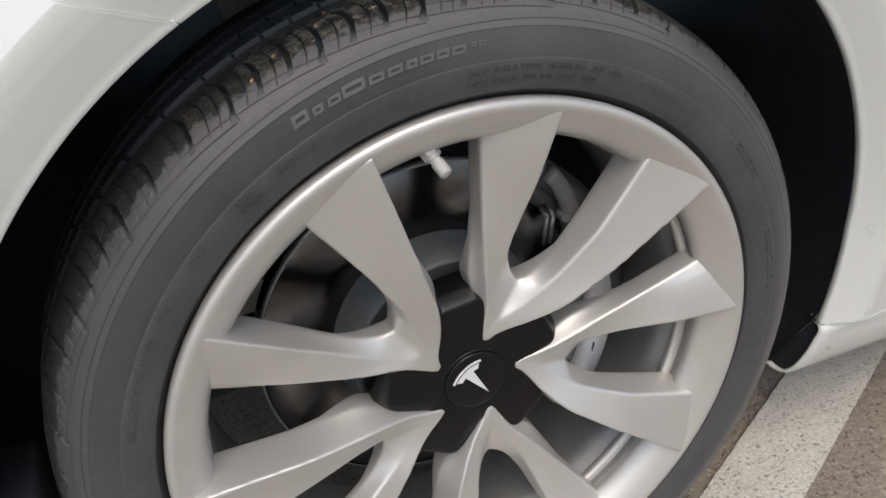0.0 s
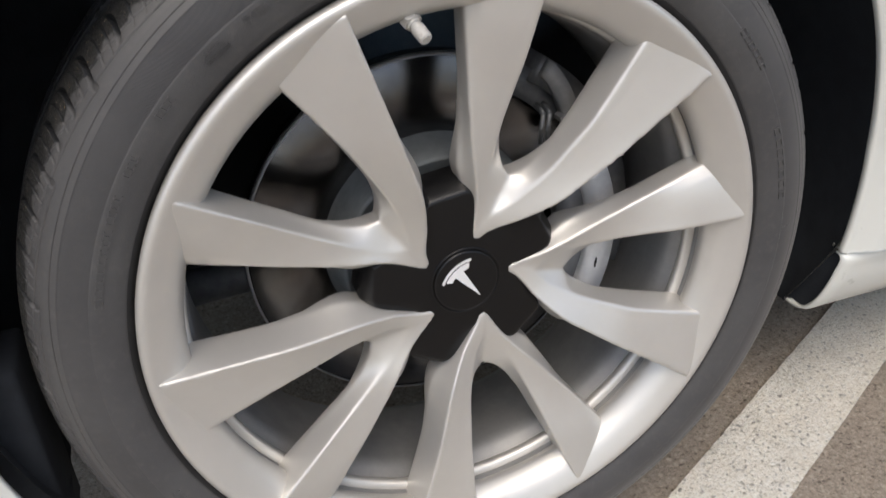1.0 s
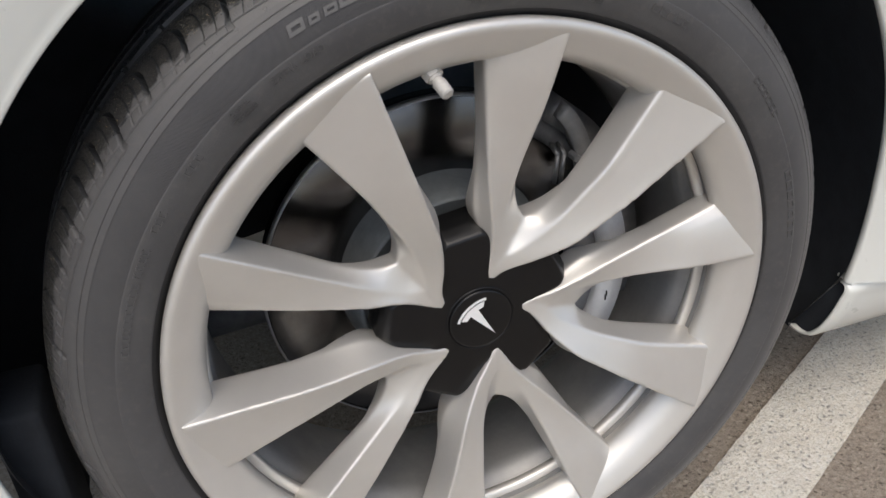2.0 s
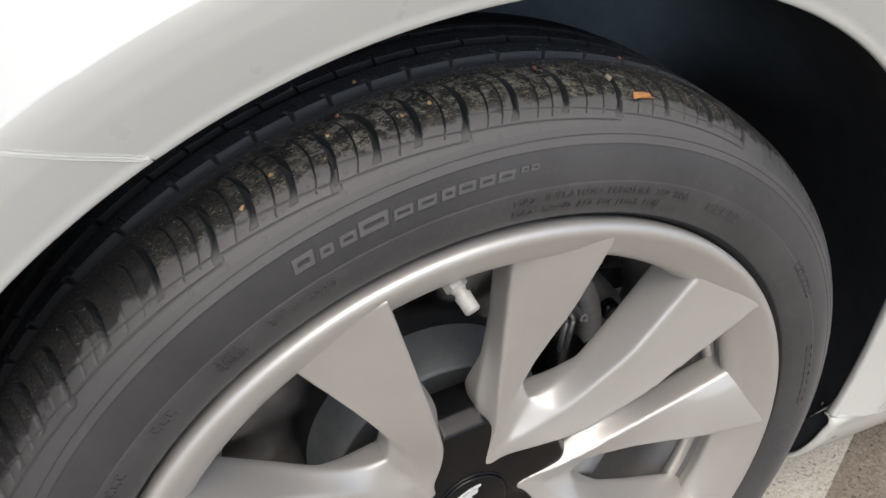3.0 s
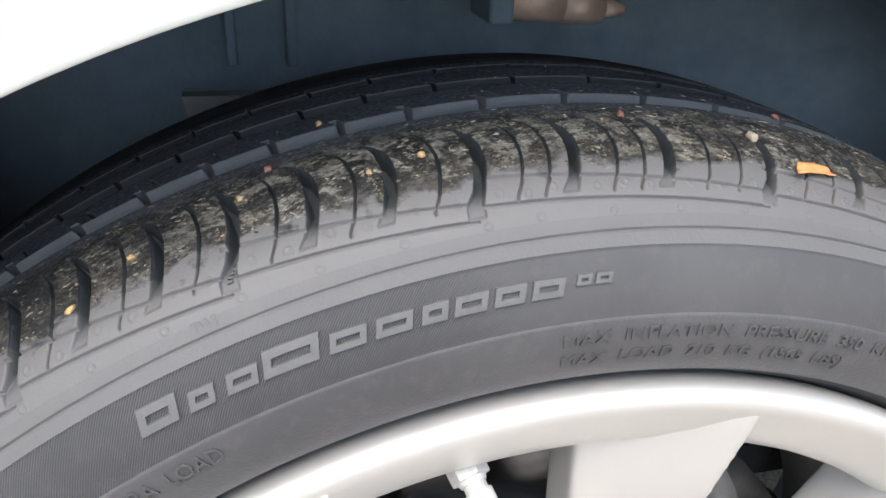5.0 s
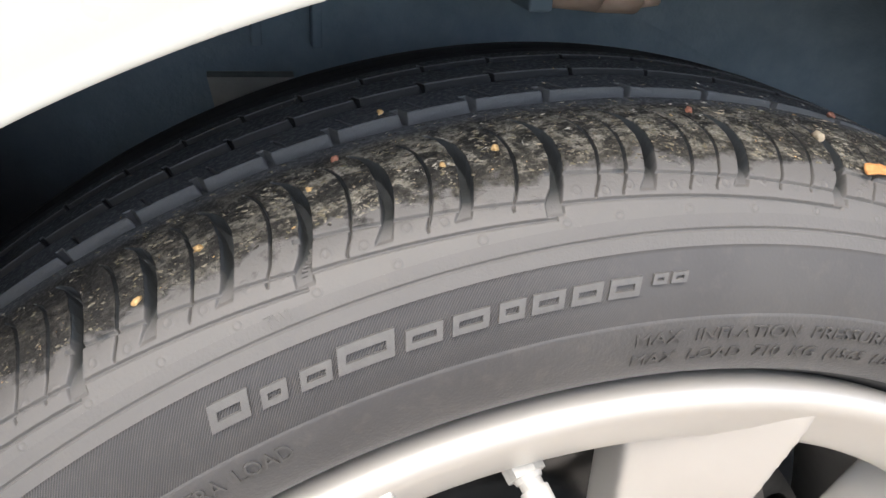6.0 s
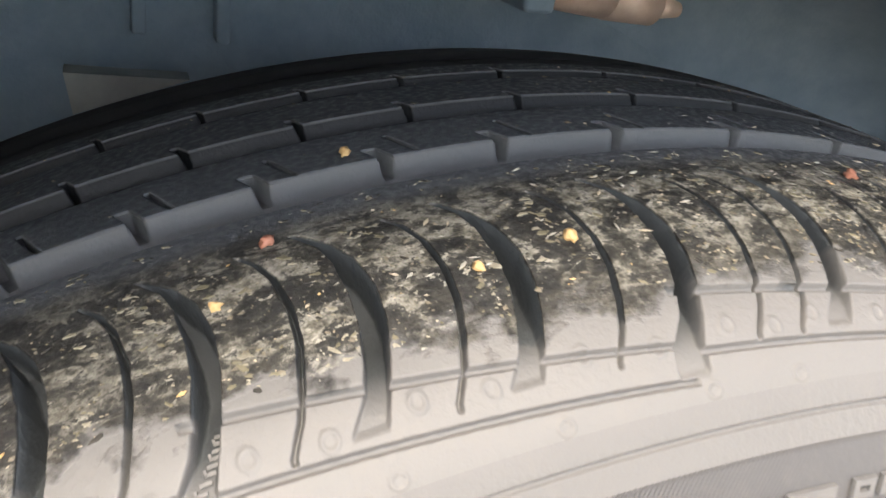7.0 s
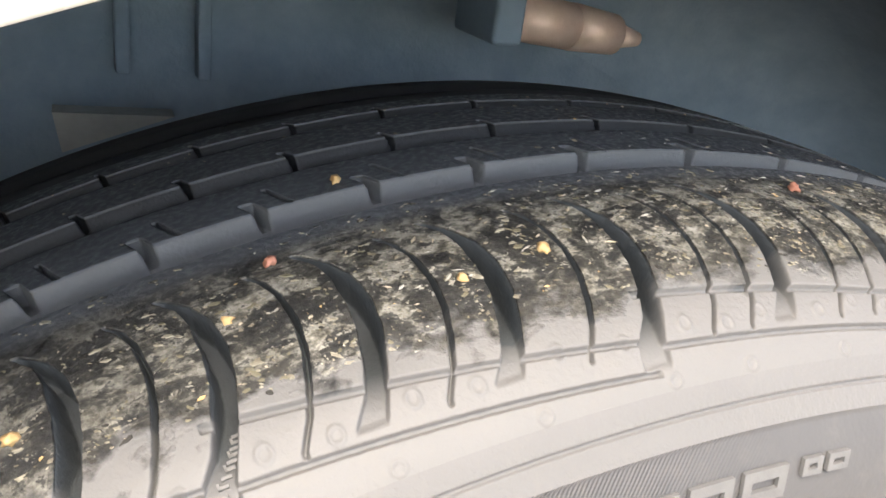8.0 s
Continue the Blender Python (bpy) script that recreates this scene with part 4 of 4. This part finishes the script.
def build_cap():
    """Black five-armed centre cap between the spoke pairs."""
    n = 720
    rows = [(0.0, 0.036), (0.0, 0.0135), (0.0007, 0.0112), (0.0020, 0.0068), (0.0034, 0.0026), (0.0040, 0.0012), (0.0047, 0.0003), (0.0060, 0.0)]
    pts = np.zeros((n, len(rows) + 2, 3))

    def contour(deg, inset):
        """Five arms of even width on a round base."""
        total = 0.0
        for d in (-4.0, -2.4, -0.8, 0.8, 2.4, 4.0):
            near = radians(max(0.05, abs((deg + d - 25.7 + 36) % 72 - 36)))
            total += max(0.049 - inset, min((0.0868 - 1.9 * inset) / math.cos(min(near, 0.3)), (0.0345 - 0.5 * inset) / (math.sin(near) + 0.15 * math.cos(near))))
        return total / 6

    for i in range(n):
        deg = 360 * i / n
        for j, (inset, dy) in enumerate(rows):
            pts[i, j] = cyl(contour(deg, inset), deg, 0.0293 + dy)
        pts[i, -2], pts[i, -1] = cyl(0.030, deg, 0.0293), cyl(0.0, deg, 0.0293)
    finish("centre_cap", grid_mesh("centre_cap", pts, True), CAP_BLACK, wheel, "satin black five-armed centre cap")
    cap = bpy.data.objects["centre_cap"]
    revolve("cap_disc", [(0.0, 0.0268), (0.0262, 0.0268), (0.0276, 0.0271), (0.0282, 0.0282), (0.0282, 0.031)], CAP_BLACK, cap, "round black badge disc", 90)
    revolve("cap_ring", [(0.0288, 0.0300), (0.0289, 0.0284), (0.0300, 0.0281), (0.0306, 0.0288), (0.0308, 0.031)], CAP_BLACK, cap, "", 90)
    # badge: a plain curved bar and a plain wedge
    bm = bmesh.new()
    tilt = radians(36)
    turn = lambda x, z: (x * math.cos(tilt) - z * math.sin(tilt), 0.0262, HZ + x * math.sin(tilt) + z * math.cos(tilt))
    def plate(outline):
        vs = [bm.verts.new(turn(x, z)) for x, z in outline]
        f = bm.faces.new(vs)
        ret = bmesh.ops.extrude_face_region(bm, geom=[f])
        bmesh.ops.translate(bm, verts=[g for g in ret["geom"] if isinstance(g, bmesh.types.BMVert)], vec=(0, 0.0009, 0))
    arc = [radians(a) for a in range(58, 123, 4)]
    plate([(0.0245 * math.cos(a), 0.0245 * math.sin(a) - 0.009) for a in arc] + [(0.0228 * math.cos(a), 0.0228 * math.sin(a) - 0.009) for a in arc[::-1]])
    plate([(0.0218 * math.cos(a), 0.0218 * math.sin(a) - 0.009) for a in arc[1:-1]] + [(-0.0075, 0.0075), (-0.0035, 0.0085), (0.0, -0.0160), (0.0035, 0.0085), (0.0075, 0.0075)][::1])
    bmesh.ops.scale(bm, vec=(1.24, 1, 1.24), space=Matrix.Translation((0, 0, -HZ)), verts=bm.verts)
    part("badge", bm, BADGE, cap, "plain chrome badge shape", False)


build_cap()


def build_valve():
    bm = bmesh.new()
    a, b = cyl(0.2245, 99.0, 0.0155), cyl(0.2128, 98.0, -0.0012)
    d = (b - a).normalized()
    rod(bm, a - d * 0.004, a + d * 0.0045, 0.0071, 0.0068, 6)
    rod(bm, a + d * 0.0040, a + d * 0.0062, 0.0054, 0.0046)
    rod(bm, a + d * 0.005, a + d * 0.0110, 0.0040)
    valve = part("valve_stem", bm, VALVE, wheel, "metal tyre valve with hexagonal nut", False)
    bm = bmesh.new()
    rod(bm, a + d * 0.0092, b - d * 0.0012, 0.0050, 0.0048)
    rod(bm, b - d * 0.0012, b, 0.0048, 0.0038)
    rod(bm, b, b + d * 0.0002, 0.0018, 0.0016)
    cap = part("valve_cap", bm, VALVE, valve, "grey valve cap", True)
    edge = cap.modifiers.new("edges", "EDGE_SPLIT")
    edge.split_angle = radians(40)


build_valve()

# ---------------------------------------------------------------- brake
brake = revolve("brake_disc", [(0.098, 0.1175), (0.102, 0.1165), (0.1640, 0.1165), (0.1660, 0.1180), (0.1660, 0.1400), (0.1640, 0.1415), (0.10, 0.1415)], DISC, car, "dark machined brake disc", 180)
revolve("disc_edge", [(0.1650, 0.1160), (0.1668, 0.1165), (0.1674, 0.1180), (0.1674, 0.1225), (0.1662, 0.1235)], PAD, brake, "bright worn rim of the disc", 180)
revolve("disc_hat", [(0.0, 0.080), (0.066, 0.080), (0.0668, 0.0812), (0.0712, 0.0812), (0.0720, 0.0800), (0.0862, 0.0804), (0.0872, 0.0792), (0.0888, 0.0794), (0.0908, 0.0816), (0.0935, 0.092), (0.0958, 0.101), (0.0972, 0.110), (0.0995, 0.1170)], CAST_IRON, brake, "grey hat of the brake disc", 120)


def build_caliper():
    def arc_block(bm, lo, hi, r0, r1, y0, y1, n=16):
        rings = []
        for d in np.linspace(lo, hi, n):
            rings.append([bm.verts.new(cyl(r, d, y)) for r, y in ((r0, y0), (r1, y0), (r1, y1), (r0, y1))])
        for a, b in zip(rings, rings[1:]):
            for j in range(4):
                bm.faces.new((a[j], a[(j + 1) % 4], b[(j + 1) % 4], b[j]))
        bm.faces.new(rings[0])
        bm.faces.new(rings[-1][::-1])
    bm = bmesh.new()
    arc_block(bm, -18, 57, 0.163, 0.187, 0.092, 0.170, 30)
    arc_block(bm, 40, 62, 0.146, 0.172, 0.100, 0.116, 10)
    rounded(bm, 0.004, 3)
    cal = part("brake_caliper", bm, CALIPER, car, "dark grey cast brake caliper")
    bm = bmesh.new()
    arc_block(bm, -27, 21, 0.1335, 0.1605, 0.066, 0.082, 24)
    rounded(bm, 0.0025, 2)
    part("caliper_finger", bm, PAD_BRIGHT, cal, "light grey caliper finger with stamped marks")
    bm = bmesh.new()
    arc_block(bm, -24, 18, 0.108, 0.1325, 0.072, 0.090, 20)
    rounded(bm, 0.003, 2)
    part("pad_plate", bm, PAD, cal, "grey pad backing plate")
    # bracket arm that curves in across the caliper
    bm = bmesh.new()
    rings = []
    for f in np.linspace(0, 1, 16):
        dd, rr = 56 - 24 * f, 0.1790 - 0.030 * f ** 1.2
        rings.append([bm.verts.new(cyl(r, dd, y)) for r, y in ((rr - 0.0078, 0.081), (rr + 0.0066, 0.078), (rr + 0.0072, 0.095), (rr - 0.0078, 0.095))])
    for a, b in zip(rings, rings[1:]):
        for q in range(4):
            bm.faces.new((a[q], a[(q + 1) % 4], b[(q + 1) % 4], b[q]))
    bm.faces.new(rings[0])
    bm.faces.new(rings[-1][::-1])
    rounded(bm, 0.0022, 2)
    part("bracket_arm", bm, ARM, cal, "paler curved bracket arm")
    for x in (0.0885, 0.0945):
        bm = bmesh.new()
        rod(bm, (x, 0.067, 0.4465), (x - 0.003, 0.067, 0.4205), 0.0022, 0.0018, 12)
        rod(bm, (x, 0.067, 0.4465), (x + 0.002, 0.084, 0.4490), 0.0022, 0.0020, 12)
        part("pad_spring", bm, CALIPER, cal, "bent steel pad spring wire")
    bm = bmesh.new()
    c = cyl(0.1540, 41.8, 0.0800)
    rod(bm, c + Vector((0, 0.012, 0)), c, 0.0042, 0.0040, 6)
    rod(bm, c, c + Vector((0, -0.003, 0)), 0.0024, 0.0020, 14)
    part("pad_bolt", bm, PAD, cal, "zinc-plated bolt", False)
    for dd, rr, half_h in ((6.0, 0.1480, 0.0035), (-14.0, 0.1465, 0.003), (-15.6, 0.1465, 0.003)):
        bm = bmesh.new()
        box(bm, (-0.0007, -0.0004, -half_h), (0.0007, 0.0010, half_h), Matrix.Translation(cyl(rr, dd, 0.0658)))
        part("stamped_bar", bm, CAP_BLACK, cal, "", False)
    bm = bmesh.new()
    c = cyl(0.174, 34, 0.082)
    rod(bm, c + Vector((0, 0.014, 0)), c, 0.0085, 0.008, 18)
    part("guide_pin", bm, CAP_BLACK, cal, "black rubber plug")


build_caliper()

# ---------------------------------------------------------------- litter on the tread
def tread_point(deg, y, lift=0.0):
    r = float(np.interp(y, FINE[:half, 0][FINE[:half, 1] > 0.312], FINE[:half, 1][FINE[:half, 1] > 0.312]))
    return cyl(r + lift, deg, y)


def pebble(name, deg, y, size, mat, label, seed):
    rr = random.Random(seed)
    bm = bmesh.new()
    bmesh.ops.create_icosphere(bm, subdivisions=2, radius=1.0)
    for v in bm.verts:
        v.co *= 0.82 + 0.75 * noise.noise(v.co * 1.3 + Vector((seed, 0, 0)))
    bmesh.ops.transform(bm, verts=bm.verts, matrix=Matrix.Translation(tread_point(deg, y, size * 0.25)) @ Matrix.Rotation(radians(90 - deg), 4, "Y") @ Matrix.Rotation(rr.random() * 6, 4, "Z") @ Matrix.Diagonal((size * 0.62, size * 0.5, size * 0.42, 1)))
    return tagged(part(name, bm, mat), label, "stone", "stones caught on the tyre tread")


for i, (deg, y, size, mat, word) in enumerate([(79.3, 0.032, 0.0043, STONE_PALE, "pale"), (98.3, 0.030, 0.0027, STONE_TAN, "tan"), (105.9, 0.0447, 0.0026, STONE_RED, "reddish"), (101.1, 0.028, 0.0018, STONE_TAN, "tan"),
                                               (86.6, 0.0424, 0.0026, STONE_RED, "reddish"), (102.7, 0.0690, 0.0022, STONE_TAN, "tan"),
                                               (113.4, 0.028, 0.0026, STONE_TAN, "tan"), (116.8, 0.021, 0.0025, STONE_TAN, "tan"), (107.6, 0.034, 0.0018, STONE_TAN, "tan"), (74.0, 0.0640, 0.0030, STONE_RED, "reddish")]):
    pebble("stone", deg, y, size, mat, "small %s stone caught on the tyre tread" % word, i + 3)


def build_leaf():
    """A flat woody scrap: straight sides, one end broken aslant, curled a little across."""
    bm = bmesh.new()
    n = 14
    rows = []
    for i in range(n + 1):
        u = i / n
        w = 0.0024 - 0.0007 * u + 0.00012 * math.sin(u * 17)
        rows.append([bm.verts.new((0.0150 * (u - 0.5) + 0.0011 * q * (1 - u) - 0.0006 * q * u, w * q, 0.0005 * math.sin(u * 4) + 0.0007 * q * q)) for q in (-1, -0.5, 0, 0.5, 1)])
    for a, b in zip(rows, rows[1:]):
        for j in range(4):
            bm.faces.new((a[j], a[j + 1], b[j + 1], b[j]))
    ret = bmesh.ops.extrude_face_region(bm, geom=bm.faces[:])
    bmesh.ops.translate(bm, verts=[g for g in ret["geom"] if isinstance(g, bmesh.types.BMVert)], vec=(0, 0, 0.0006))
    bmesh.ops.transform(bm, verts=bm.verts, matrix=Matrix.Translation(tread_point(76.3, 0.0190, 0.0009)) @ Matrix.Rotation(radians(90 - 76), 4, "Y") @ Matrix.Rotation(radians(24), 4, "X") @ Matrix.Rotation(radians(8), 4, "Z"))
    tagged(part("leaf_scrap", bm, LEAF), "dry orange leaf scrap lying on the tyre tread", "leaf")


build_leaf()


def build_groove_marks():
    """Unreadable moulded characters along the floor of a long groove."""
    for k in range(9):
        y = 0.0105 + 0.00125 * k
        depth = 0.0008 + 0.0072 * float(smoothstep((y - 0.0072) / 0.017))
        deg = 109.1 + float(np.interp(y, PATH_Y, PATH_D))
        m = Matrix.Translation(tread_point(deg, y, 0.0002 - depth * 0.93)) @ Matrix.Rotation(radians(90 - deg), 4, "Y") @ Matrix.Rotation(radians(38), 4, "X")
        bm = bmesh.new()
        box(bm, (-0.0008, -0.0002, -0.0004), (0.0008, 0.0003, 0.0003), m)
        if k % 2:
            box(bm, (-0.0008, -0.0002, -0.0004), (-0.0004, 0.0008, 0.0003), m)
        part("raised_bar", bm, LETTER_DIM, tyre, "", False)


build_groove_marks()


def build_grit():
    """Grit, husks and sand grains stuck to the running surface."""
    g = random.Random(21)
    verts, faces, mats = [], [], []
    cuts = np.array([c for c, _ in GROOVES] + SIPES)
    base = [Vector(v) for v in ((1, 0, 0), (-1, 0, 0), (0, 1, 0), (0, -1, 0), (0, 0, 1), (0, 0, -1))]
    tri = [(0, 2, 4), (2, 1, 4), (1, 3, 4), (3, 0, 4), (2, 0, 5), (1, 2, 5), (3, 1, 5), (0, 3, 5)]
    for k in range(3600):
        deg = g.uniform(60, 145) if g.random() < 0.8 else g.uniform(60, 200)
        y = 0.0205 + abs(g.gauss(0, 0.014)) if g.random() < 0.85 else g.uniform(0.045, 0.11)
        if y > 0.115 or 0.053 < y < 0.0645 or 0.078 < y < 0.0875 or noise.noise(Vector((deg * 0.7, y * 160, 4))) < -0.12:
            continue
        if y < 0.05 and np.min(np.abs(deg - cuts - np.interp(y, PATH_Y, PATH_D))) * 0.00576 < 0.0022:
            continue
        s = 0.00020 + 0.00052 * g.random() ** 4
        m = Matrix.Translation(tread_point(deg, y, s * 0.15)) @ Matrix.Rotation(radians(90 - deg), 4, "Y") @ Matrix.Rotation(g.random() * 6.28, 4, "Z") @ Matrix.Rotation(g.uniform(-0.3, 0.3), 4, "X") @ Matrix.Diagonal((s * g.uniform(0.8, 1.9), s * g.uniform(0.6, 1.1), s * 0.45, 1))
        n0 = len(verts)
        verts += [m @ (v * g.uniform(0.75, 1.1)) for v in base]
        faces += [(n0 + a, n0 + b, n0 + c) for a, b, c in tri]
        mats += [g.choice((0, 0, 1) + (2,) * 12)] * 8
    # pale straw slivers on the crown of the shoulder and the next rib
    for k in range(260):
        deg, y = (g.uniform(62, 104), g.uniform(0.028, 0.0525)) if k < 220 else (g.uniform(60, 92), g.uniform(0.0650, 0.0770))
        if y < 0.05 and np.min(np.abs(deg - cuts - np.interp(y, PATH_Y, PATH_D))) * 0.00576 < 0.0022:
            continue
        s = 0.00022 + 0.00034 * g.random() ** 2
        m = Matrix.Translation(tread_point(deg, y, s * 0.4)) @ Matrix.Rotation(radians(90 - deg), 4, "Y") @ Matrix.Rotation(g.gauss(0.4, 0.7), 4, "Z") @ Matrix.Rotation(g.uniform(-0.2, 0.2), 4, "X") @ Matrix.Diagonal((s * g.uniform(1.6, 4.2), s * g.uniform(0.5, 0.9), s * 0.5, 1))
        n0 = len(verts)
        verts += [m @ (v * g.uniform(0.75, 1.1)) for v in base]
        faces += [(n0 + a, n0 + b, n0 + c) for a, b, c in tri]
        mats += [g.choice((6, 6, 0))] * 8
    # flat flakes of dried mud lying between the grooves
    for k in range(4300):
        deg, y = 60 + 66 * g.random() ** 1.15, 0.0195 + 0.033 * g.random() ** 1.25
        if noise.noise(Vector((deg * 0.45, y * 120, 9))) < -0.05:
            continue
        s = 0.00016 + 0.00050 * g.random() ** 3
        n, ang, lift = g.randint(6, 9), g.gauss(0.25, 0.35), g.uniform(0.00006, 0.0002)
        ring = []
        for q in range(n):
            a, w = 6.2832 * (q + g.uniform(-0.3, 0.3)) / n, g.uniform(0.35, 1.25)
            u, v = 2.0 * s * w * math.cos(a), 0.8 * s * w * math.sin(a)
            ring.append((deg + math.degrees((u * math.cos(ang) - v * math.sin(ang)) / 0.33), y + u * math.sin(ang) + v * math.cos(ang)))
        near = min(np.min(np.abs(dd - cuts - np.interp(yy, PATH_Y, PATH_D))) for dd, yy in ring)
        if near * 0.00576 < 0.0018 or max(yy for _, yy in ring) > 0.0535 or min(yy for _, yy in ring) < 0.018:
            continue
        n0 = len(verts)
        verts += [tread_point(dd, yy, -0.0001) for dd, yy in ring] + [tread_point(deg + (dd - deg) * 0.86, y + (yy - y) * 0.86, lift) for dd, yy in ring]
        faces += [tuple(range(n0 + n, n0 + 2 * n))] + [(n0 + q, n0 + (q + 1) % n, n0 + n + (q + 1) % n, n0 + n + q) for q in range(n)]
        mats += [g.choice((3, 3, 4, 4, 5, 5))] * (n + 1)
    mesh = bpy.data.meshes.new("grit")
    mesh.from_pydata(verts, [], faces)
    for m in (STONE_PALE, STONE_TAN, GRIT_DARK, FLAKE, FLAKE_OLIVE, FLAKE_DARK, STRAW):
        mesh.materials.append(m)
    mesh.polygons.foreach_set("material_index", mats)
    mesh.update()
    return tagged(finish("grit", mesh, None, smooth=False), "pale sand grains, husks and mud flakes stuck to the tyre tread", "grit", kind="stuff")


STRAW = make_mottled("pale_straw", (0.34, 0.325, 0.275), (0.48, 0.46, 0.40), 0.7, 0, 900)
FLAKE = make_mottled("dried_mud_flake", (0.16, 0.144, 0.104), (0.28, 0.255, 0.195), 0.9, 0, 900)
FLAKE_OLIVE = make_mottled("olive_mud_flake", (0.10, 0.09, 0.055), (0.17, 0.15, 0.10), 0.9, 0, 500)
FLAKE_DARK = make_mottled("dark_mud_flake", (0.016, 0.015, 0.013), (0.035, 0.031, 0.024), 0.85, 0, 500)
GRIT_DARK = make_mottled("dark_grit", (0.10, 0.085, 0.06), (0.22, 0.19, 0.14), 0.85, 0, 600)
build_grit()
